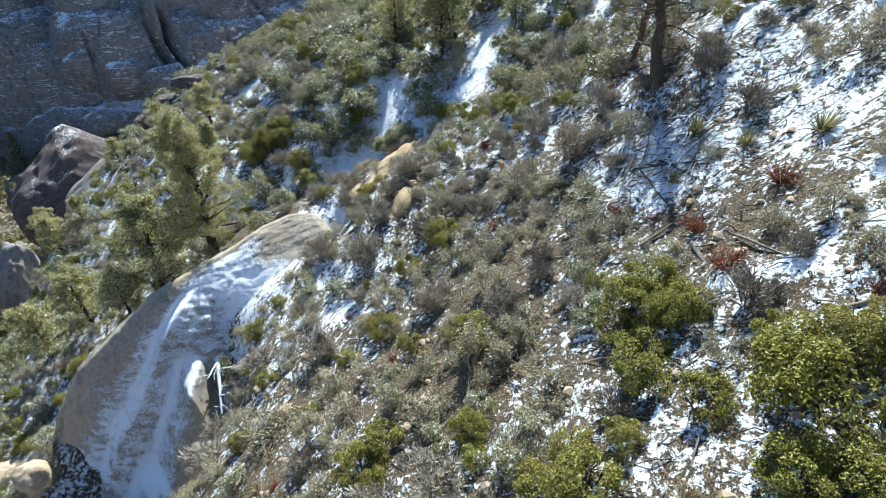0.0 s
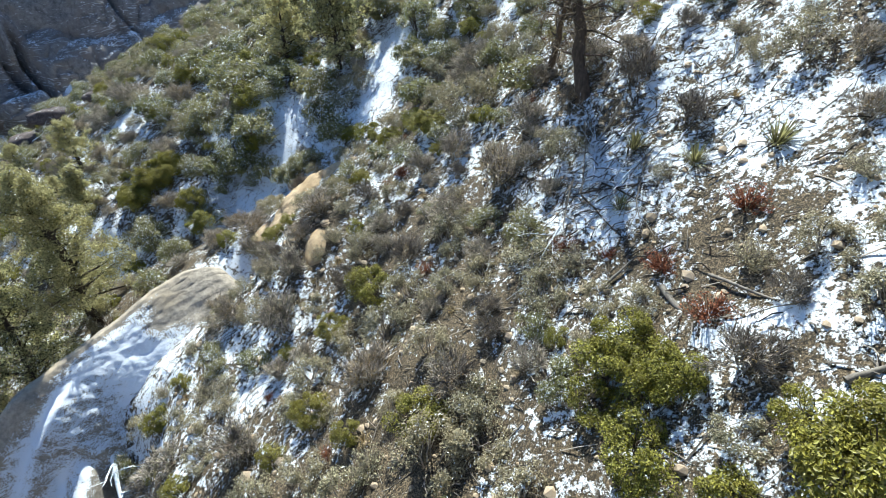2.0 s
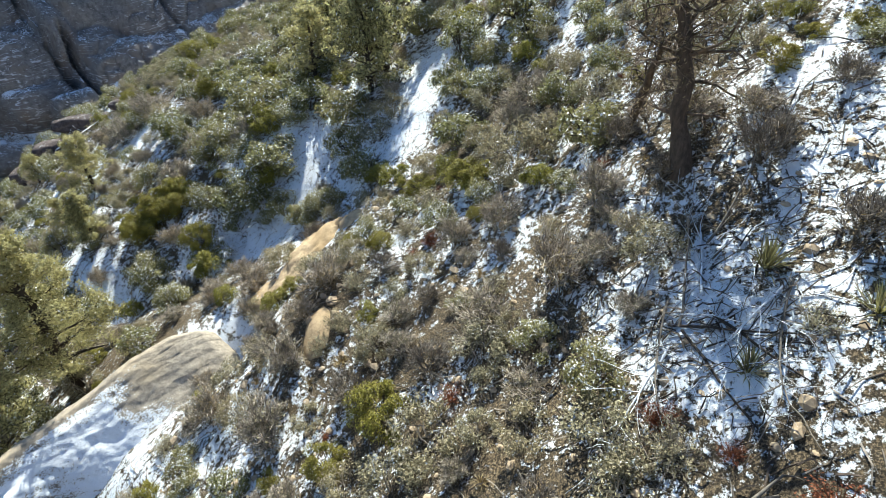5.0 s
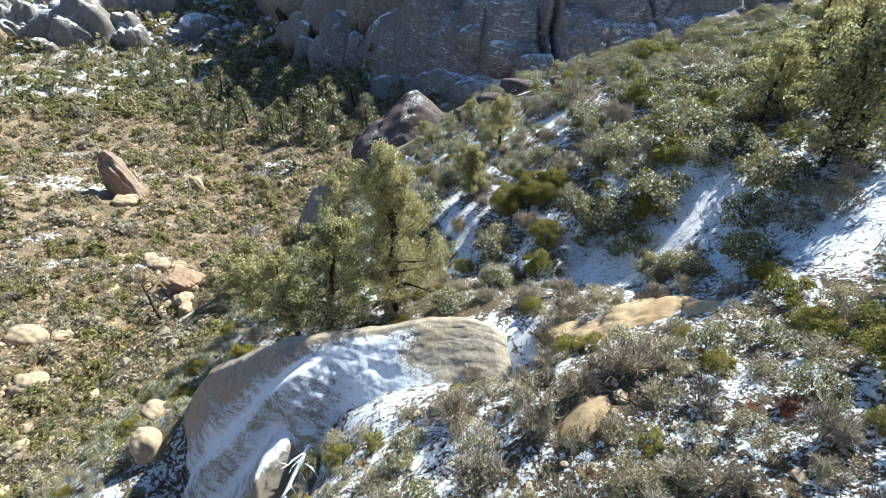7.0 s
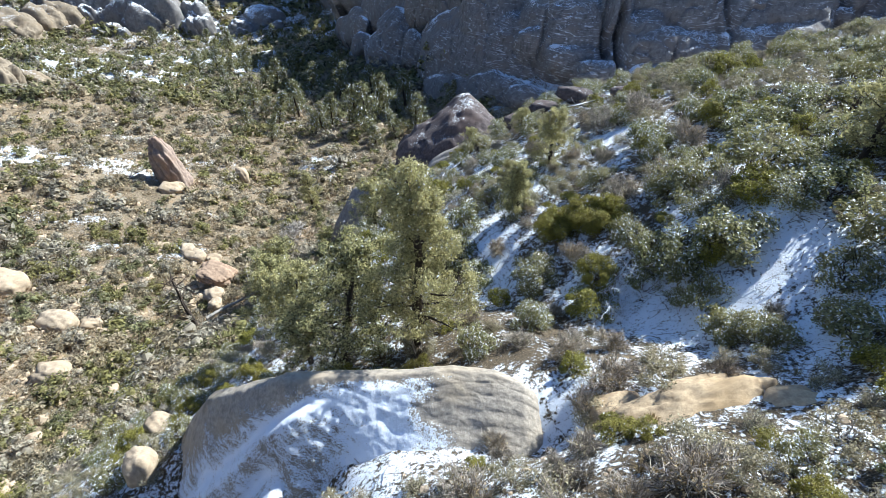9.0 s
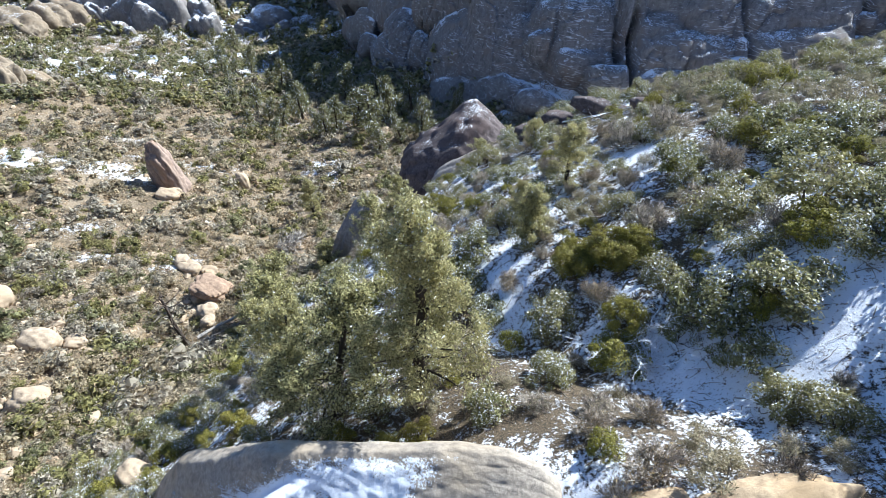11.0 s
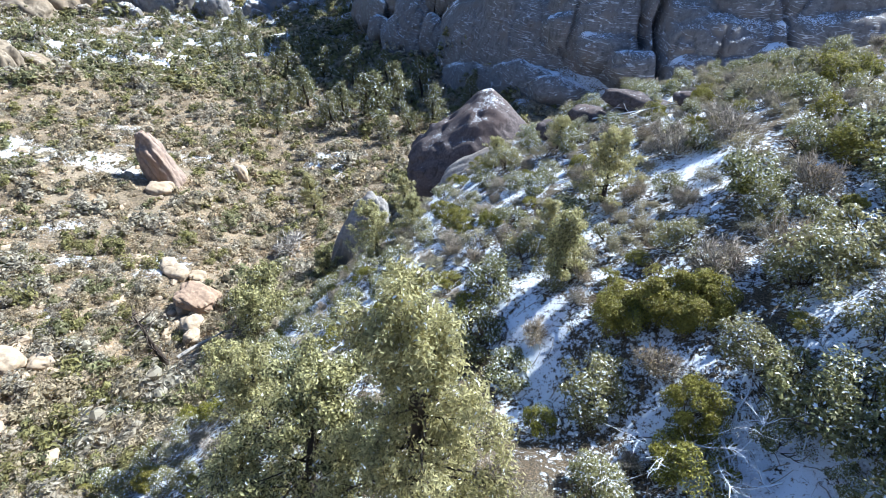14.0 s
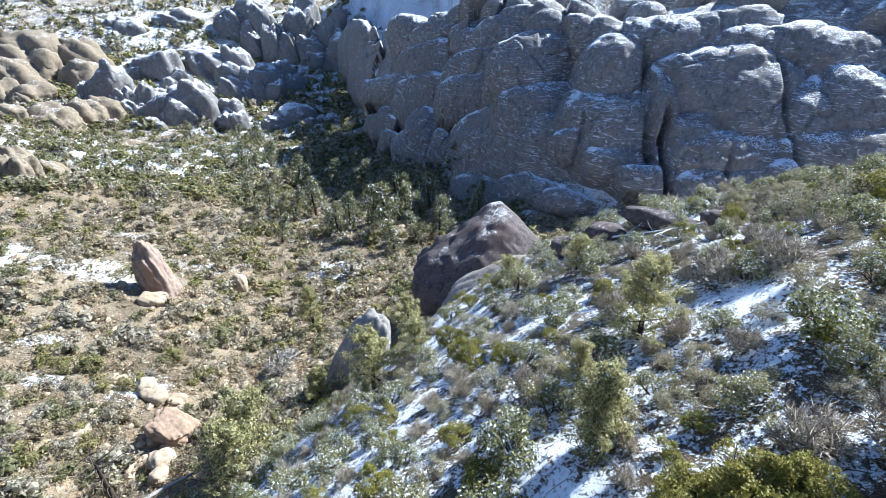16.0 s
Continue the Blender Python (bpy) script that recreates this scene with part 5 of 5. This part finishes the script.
def valley_brush():
    mats = [LEAF_FAR, LEAF_FAR_GREY, LEAF_FAR_GREEN, LEAF_FAR_PINE]
    for near, far, count, leaf_count, length, width, seed in ((12, 46, 2900, 220, 0.10, 0.048, 11), (44, 112, 6400, 60, 0.18, 0.085, 15)):
        x, y, rng = spread(count, near, far, -74, 22, seed, 0.68)
        thin = fbm(x / 6, y / 6, 91, 2)
        keep = (hillside(x, y) < valley(x, y) + 1.5) & (rng.random(len(x)) < 0.95 + 0.6 * thin - 0.5 * np.clip(snow_at(x, y), 0, 1)) & (cliff_foot(x, y) < -2) & ~in_clearing(x, y)
        s = rng.lognormal(-0.50, 0.50, len(x)).clip(0.2, 1.5) * np.where(rng.random(len(x)) < 0.10, 1.5, 1.0)
        m = rng.choice(4, len(x), p=[0.34, 0.32, 0.22, 0.12])
        models = [brush_model(seed + k, leaf_count, rng.uniform(0.6, 0.9), length, width, 14) for k in range(8)]
        plant_out(np.stack([x, y, s, m], -1)[keep], models, mats, "valley_brush", "low grey-green and olive brush over the sandy valley floor", "brush", 12)


def valley_grass():
    """Dry grass, seedlings and dead tufts between the valley's shrubs."""
    mats = [LEAF_FAR_STRAW, LEAF_FAR_GREY, LEAF_FAR]
    x, y, rng = spread(15000, 12, 105, -74, 20, 47, 0.72)
    keep = (hillside(x, y) < valley(x, y) + 1.2) & (cliff_foot(x, y) < -2) & (rng.random(len(x)) < 0.8 + 0.6 * fbm(x / 3, y / 3, 94, 2))
    far = np.hypot(x, y)
    s = rng.lognormal(-1.55, 0.40, len(x)).clip(0.1, 0.5) * (1 + 0.006 * far)
    m = rng.choice(3, len(x), p=[0.45, 0.30, 0.25])
    models = []
    for k in range(6):
        r = np.random.default_rng(300 + k)
        c = r.normal(0, 0.45, (20, 3)) * (1, 1, 0.5) + (0, 0, 0.4)
        models.append(leaves(r, c, 0.42, 0.11, unit(c) * 0.5 + (0, 0, 0.4), 0.8))
    plant_out(np.stack([x, y, s, m], -1)[keep], models, mats, "valley_grass", "dry straw-grey grass and seedlings between the valley shrubs", "grass", 48)


def distant_brush():
    mats = [LEAF_FAR, LEAF_FAR_GREY, LEAF_FAR_GREEN, LEAF_FAR_PINE]
    for near, far, count, leaf_count, size, grow, seed in ((96, 230, 8200, 40, 0.21, 1.2, 13), (225, 480, 7600, 16, 0.36, 2.0, 19)):
        models = [brush_model(seed + k, leaf_count, 0.95, size, 0.45 * size) for k in range(8)]
        x, y, rng = spread(count, near, far, -62, 8, seed, 0.8)
        keep = (hillside(x, y) < valley(x, y) + 1.5) & ((cliff_foot(x, y) < -1) | (x < -21)) & (rng.random(len(x)) < 0.85 + 0.8 * fbm(x / 22, y / 22, 92, 2))
        s = rng.lognormal(0.0, 0.42, len(x)).clip(0.4, 2.0) * grow
        m = rng.choice(4, len(x), p=[0.12, 0.20, 0.24, 0.44])
        plant_out(np.stack([x, y, s, m], -1)[keep], models, mats, "distant_brush", "distant dark brush and small pines on the far slopes", "brush", 14)


LEAF_FAR_GREY = leaf_material("far_grey_brush", (0.31, 0.285, 0.215), (0.52, 0.48, 0.38), (0.43, 0.35, 0.26), island=True, gloss=0.8, through=0.5)
LEAF_FAR_GREEN = leaf_material("far_green_brush", (0.17, 0.175, 0.06), (0.34, 0.32, 0.13), (0.33, 0.285, 0.13), island=True, gloss=0.8, through=0.5)
LEAF_FAR_STRAW = leaf_material("far_straw", (0.27, 0.21, 0.125), (0.46, 0.37, 0.23), (0.34, 0.22, 0.125), island=True, gloss=0.8, through=0.4)
valley_brush()
valley_grass()
distant_brush()

# pines of the wash and of the far slopes: place, height
WASH_PINES = [
    (-10.6, 74.5, 9.1), (-14.1, 80.4, 8.0), (-9.0, 83.0, 8.2), (-5.7, 88.6, 7.7), (-3.1, 73.8, 6.8), (-17.7, 80.6, 6.1), (-25.0, 87.4, 7.5), (-27.7, 83.8, 6.6),
    (-33.4, 89.3, 6.0), (-35.1, 111.0, 7.5), (-26.2, 104.5, 7.2), (-56.3, 132.3, 8.4), (-49.1, 132.7, 8.3), (-19.4, 99.1, 7.6), (-36.8, 130.4, 7.2), (-64.7, 141.2, 7.5),
    (-63.7, 163.2, 8.4), (-21.9, 112.8, 7.3), (-13.0, 99.8, 6.3), (-25.7, 72.2, 4.7), (2.6, 85.4, 5.1), (-54.7, 181.5, 6.8), (-83.1, 192.0, 7.6), (-99.8, 191.7, 7.8),
    (-18.2, 74.9, 5.7), (-6.2, 71.6, 5.3), (-31.8, 79.6, 4.2), (-77.5, 136.4, 4.7), (-65.0, 103.5, 3.7),
]


def far_pine(seed):
    made = pinyon(seed, 5.6, 1.75, 17, 9, 0.9, LEAF_FAR_PINE, 0.10, (0.14, 0.05), 0.22)
    top = tree("valley_pine", "open-crowned olive pine in the shaded wash", made)
    return tagged(top, "open-crowned olive pine in the shaded wash", "tree", "pines of the wash")


far_pines = [far_pine(s) for s in (101, 102, 103)]
dice = random.Random(8)
for n in range(34):
    a = dice.choice(WASH_PINES[:21])
    WASH_PINES.append((a[0] + dice.gauss(0, 6), a[1] + dice.gauss(0, 8), dice.uniform(2.2, 5.0)))
count = 0
for x, y, h in WASH_PINES:
    if float(cliff_foot(x, y)) > 2 or float(hillside(x, y)) > float(valley(x, y)):
        continue
    ob = far_pines[count] if count < 3 else copy_thing(far_pines[count % 3], pose(0, 0, 0))
    stand(ob, x, y, dice.uniform(0, 360), h / 5.6)
    count += 1


# ---- dead wood ----
def dead_wood(name, label, category, seed, length, radius, branches, mat, group="", bend=0.06, up=0.15):
    """A fallen trunk or limb along x with broken branches."""
    rng = np.random.default_rng(seed)
    V, F = [], []
    trunk = tube(V, F, wander(rng, (0, 0, 0), (1, 0, 0.02), length, 7, bend), radius, radius * 0.35, 6)
    for k in range(branches):
        p = trunk[rng.integers(1, len(trunk))]
        way = (rng.uniform(0.1, 1.0), rng.normal(0, 0.8), rng.uniform(-0.1, up + 0.3))
        b = tube(V, F, wander(rng, p, way, length * rng.uniform(0.2, 0.5), 4, 0.2), radius * 0.4, radius * 0.1, 4)
        for _ in range(2):
            tube(V, F, wander(rng, b[rng.integers(1, 4)], rng.normal(0, 1, 3) + (0.5, 0, 0.2), length * 0.16, 2, 0.2), radius * 0.16, radius * 0.05)
    return tagged(new(name, mesh_from(name, np.concatenate(V), flat_index(F), [mat], smooth=True)), label, category, group)


def lay(ob, x0, y0, x1, y1, lift=0.08):
    a, b = Vector((x0, y0, float(height(x0, y0)) + lift)), Vector((x1, y1, float(height(x1, y1)) + lift))
    d = b - a
    ob.matrix_basis = Matrix.Translation(a) @ d.to_track_quat("X", "Z").to_matrix().to_4x4()
    return ob


lay(dead_wood("fallen_dead_tree", "grey dead tree with broken limbs lying below the granite rib", "log", 3, 2.3, 0.10, 8, SNOWY_WOOD), -3.3, 3.1, -4.0, 1.0, 0.35)
lay(dead_wood("fallen_log", "pale fallen trunk in the valley wash", "log", 4, 5.6, 0.13, 5, WHITE_WOOD), -16.2, 22.7, -13.4, 26.4, 0.75)
lay(dead_wood("fallen_log", "long pale snow-topped log along the brushy ridge", "log", 14, 5.6, 0.10, 3, SNOWY_WOOD, "", 0.03), 7.3, 31.6, 11.6, 27.6, 0.30)
lay(dead_wood("fallen_log", "thin grey dead trunk beside the pale log", "log", 15, 3.4, 0.06, 5, GREY_WOOD), -15.4, 23.0, -13.0, 25.2, 0.5)
lay(dead_wood("fallen_log", "grey fallen log on stony ground", "log", 5, 0.9, 0.04, 2, GREY_WOOD), 2.1, -8.9, 2.8, -9.3)
lay(dead_wood("fallen_log", "broken grey log beside the buckwheat", "log", 6, 1.6, 0.06, 4, GREY_WOOD), 2.0, -9.9, 0.9, -10.6)
lay(dead_wood("fallen_branch", "curved bare branch on the snow", "branch", 7, 2.0, 0.03, 3, GREY_WOOD), 2.1, -10.5, 0.9, -12.2)
lay(dead_wood("fallen_log", "snowy log lying near the path of melt water", "log", 8, 0.8, 0.055, 4, GREY_WOOD), 0.2, -12.2, 0.6, -12.6)
dice = random.Random(21)
litter_wood = [dead_wood("fallen_branch", "grey dead branch tangled in the snow", "branch", 40 + k, 0.95, 0.011, 8, SNOWY_WOOD if k % 2 else GREY_WOOD, "dead branches", 0.16) for k in range(4)]
for k in range(64):
    ob = litter_wood[k] if k < 4 else copy_thing(litter_wood[k % 4], pose(0, 0, 0))
    if k % 4:
        x, y = dice.gauss(5.0, 0.9), dice.gauss(-7.6, 1.0)
    else:
        x, y = dice.uniform(-1, 8), dice.uniform(-12, 1)
    a = dice.uniform(0, 6.28)
    lay(ob, x, y, x + 0.95 * math.cos(a), y + 0.95 * math.sin(a), 0.04)


fan = [dead_wood("dead_limb", "dark dead limb lying on the snow under the old pine", "branch", 70 + k, 2.0, 0.024, 15, BARK if k == 1 else SNOWY_WOOD if k == 2 else GREY_WOOD, "limbs under the old pine", 0.10, -0.15) for k in range(3)]
for k in range(10):
    ob = fan[k] if k < 3 else copy_thing(fan[k % 3], pose(0, 0, 0))
    x, y, a = dice.gauss(4.9, 0.6), dice.gauss(-7.8, 0.55), dice.uniform(2.2, 4.6) if k % 2 else dice.uniform(0, 6.28)
    lay(ob, x, y, x + 1.9 * math.cos(a), y + 1.9 * math.sin(a), 0.06)


def snag(seed):
    """The dark pine by the snowfield: two bent trunks with bare, twisted limbs and a thin crown."""
    rng = np.random.default_rng(seed)
    top = thing("old_pine", "old dark pine with two bent trunks and bare twisted limbs", "tree")
    tips = []
    for n, (start, way, tall, r) in enumerate((((0, 0, -0.4), (0.22, 0.05, 1), 4.9, 0.20), ((1.6, 1.7, -0.5), (0.0, 0.10, 1), 3.6, 0.12))):
        V, F = [], []
        trunk = tube(V, F, wander(rng, start, way, tall, 10, 0.20, 0.05), r, r * 0.3, 8)
        for k in range(20):
            i = rng.integers(3, len(trunk))
            a = rng.uniform(0, 2 * np.pi)
            limb = tube(V, F, wander(rng, trunk[i], (math.cos(a), math.sin(a), rng.uniform(-0.2, 0.6)), rng.uniform(0.7, 1.5), 6, 0.26), r * 0.20, 0.010, 4)
            for _ in range(7):
                t = tube(V, F, wander(rng, limb[rng.integers(2, 7)], rng.normal(0, 1, 3) + (0, 0, 0.2), rng.uniform(0.3, 0.7), 3, 0.3), 0.013, 0.004)
                tips.append(t[-1])
                for _ in range(3):
                    tube(V, F, wander(rng, t[rng.integers(1, 4)], rng.normal(0, 1, 3), rng.uniform(0.12, 0.3), 2, 0.3), 0.006, 0.002)
        part("trunk", mesh_from("trunk", np.concatenate(V), flat_index(F), [SNAG_BARK], smooth=True), top)
    b = np.array(tips)
    c = clumps(rng, b[rng.random(len(b)) < 0.75], 22, 0.13)
    lv, lf = leaves(rng, c, 0.045, 0.011, unit(rng.normal(0, 1, c.shape)) + (0, 0, 0.5), 0.6)
    part("crown", mesh_from("crown", lv, lf, [LEAF_BROWN]), top)
    return top


stand(snag(9), 7.3, -6.5)


def dead_pine(seed):
    rng = np.random.default_rng(seed)
    V, F = [], []
    trunk = tube(V, F, wander(rng, (0, 0, -0.3), (-0.10, 0.05, 1), 5.2, 8, 0.06, 0.06), 0.20, 0.05, 6)
    for k in range(34):
        i = rng.integers(2, len(trunk))
        a = rng.uniform(0, 2 * np.pi)
        tube(V, F, wander(rng, trunk[i], (math.cos(a), math.sin(a), 0.2), rng.uniform(0.6, 1.6), 4, 0.2), 0.045, 0.016, 4)
    return tagged(new("dead_pine", mesh_from("dead_pine", np.concatenate(V), flat_index(F), [BARK], smooth=True)), "bare dark dead pine leaning over the valley brush", "tree")


stand(dead_pine(4), -17.2, 22.9)

# bleached bush, rock ledges on the ridge, rocks under the flat boulder, snowy tangle in the bowl
bleached = plant("dead_bush", "bleached white dead bush of thick forking limbs", "shrub", "", bare_shrub(91, LEAF_STRAW, 2, 0.2, 1.5), WHITE_WOOD)
bleached.matrix_basis = pose(-14.3, 38.7, float(height(-14.3, 38.7)), 0, 0, 30) @ Matrix.Diagonal((2.5, 2.5, 2.1, 1))
for k, (x, y, rx, ry, rz, turn) in enumerate(((10.6, 30.2, 2.4, 0.7, 0.5, -32), (8.2, 31.6, 1.5, 0.8, 0.6, -20), (12.4, 29.2, 1.0, 0.6, 0.5, -25), (6.3, 32.5, 1.2, 0.9, 0.7, 10))):
    rock("rock_ledge", "low grey-brown rock ledge on the brushy ridge", (x, y, float(height(x, y)) - 0.1), (rx, ry, rz), 95 + k, DARK_ROCK, turn, (0, 4), 4, 2.6, 0.25, 0.06, group="ridge ledges")
for k, (x, y, r) in enumerate(((-17.6, 28.1, 0.5), (-18.9, 28.6, 0.45), (-17.0, 29.9, 0.4), (-22.2, 33.6, 0.8), (-20.9, 32.6, 0.7))):
    rock("boulder", "pale angular stone beside the flat boulder", (x, y, float(height(x, y)) + 0.2 * r), (r, 0.8 * r, 0.7 * r), 85 + k, LIT_ROCK, 40 * k, (5, 8), 4, 3.4, 0.16, group="valley boulders")
tangle = [dead_wood("snowy_brush", "tangle of dead branches bent down under snow", "branch", 60 + k, 1.5, 0.022, 14, SNOWY_WOOD, "snowy tangles", 0.2, 0.5) for k in range(3)]
dice = random.Random(44)
for k in range(18):
    ob = tangle[k] if k < 3 else copy_thing(tangle[k % 3], pose(0, 0, 0))
    x, y, a = dice.gauss(6.0, 0.8), dice.gauss(8.9, 0.7), dice.uniform(0, 6.28)
    lay(ob, x, y, x + 1.2 * math.cos(a), y + 1.2 * math.sin(a), 0.12)

# ---- loose stones and sticks ----
def stones():
    rng = np.random.default_rng(31)
    v0, f0 = BALLS[1]
    x1, y1, _ = spread(6200, 12, 95, -75, 10, 32, 0.7)
    low = hillside(x1, y1) < valley(x1, y1) + 1.0
    x1, y1 = x1[low], y1[low]
    x2, y2 = rng.uniform(-6, 9, 1100), rng.uniform(-15, 3, 1100)
    x, y = np.concatenate([x1, x2]), np.concatenate([y1, y2])
    s = np.concatenate([rng.lognormal(-1.95, 0.6, len(x1)).clip(0.06, 0.6), rng.lognormal(-2.9, 0.5, len(x2)).clip(0.03, 0.2)])
    z = height(x, y)
    V, F = [], []
    for k in range(len(x)):
        if on_rock(x[k], y[k]):
            continue
        p = v0 * s[k] * rng.uniform(0.6, 1.25, 3) * (1, 1, 0.7) * rng.uniform(0.85, 1.15, (len(v0), 1))
        F.append(f0 + len(V) * len(v0)), V.append(p + (x[k], y[k], z[k] + 0.1 * s[k]))
    me = mesh_from("loose_stones", np.concatenate(V), np.concatenate(F), [LIT_ROCK])
    tagged(new("loose_stones", me), "loose tan stones scattered over the slope and valley", "stones", kind="stuff")


def sticks():
    rng = np.random.default_rng(33)
    V, F = [], []
    for _ in range(3400):
        x, y = rng.uniform(-7, 13), rng.uniform(-15, 16)
        if on_rock(x, y):
            continue
        a, L = rng.uniform(0, 2 * np.pi), rng.uniform(0.12, 0.6)
        dx, dy = math.cos(a) * L / 2, math.sin(a) * L / 2
        z0, z1 = float(height(x - dx, y - dy)), float(height(x + dx, y + dy))
        r = rng.uniform(0.006, 0.018)
        tube(V, F, [(x - dx, y - dy, z0 + 0.02), (x + rng.normal(0, 0.03), y + rng.normal(0, 0.03), (z0 + z1) / 2 + rng.uniform(0.03, 0.12)), (x + dx, y + dy, z1 + rng.uniform(0.0, 0.12))], r, r * 0.5)
    me = mesh_from("fallen_sticks", np.concatenate(V), flat_index(F), [GREY_WOOD])
    tagged(new("fallen_sticks", me), "dead grey sticks and twigs littering the slope", "sticks", kind="stuff")


def dark_twigs():
    rng = np.random.default_rng(38)
    V, F = [], []
    for _ in range(520):
        x, y = rng.normal(5.2, 1.9), rng.normal(-8.0, 1.7)
        a, L = rng.uniform(0, 2 * np.pi), rng.uniform(0.08, 0.35)
        dx, dy = math.cos(a) * L / 2, math.sin(a) * L / 2
        z0, z1, r = float(height(x - dx, y - dy)), float(height(x + dx, y + dy)), rng.uniform(0.007, 0.02)
        tube(V, F, [(x - dx, y - dy, z0 + 0.05), (x, y, (z0 + z1) / 2 + rng.uniform(0.06, 0.16)), (x + dx, y + dy, z1 + rng.uniform(0.03, 0.15))], r, r * 0.5)
    tagged(new("dark_twigs", mesh_from("dark_twigs", np.concatenate(V), flat_index(F), [BARK])), "dark broken twigs strewn over the snow under the pine", "sticks", kind="stuff")


stones()
sticks()
dark_twigs()
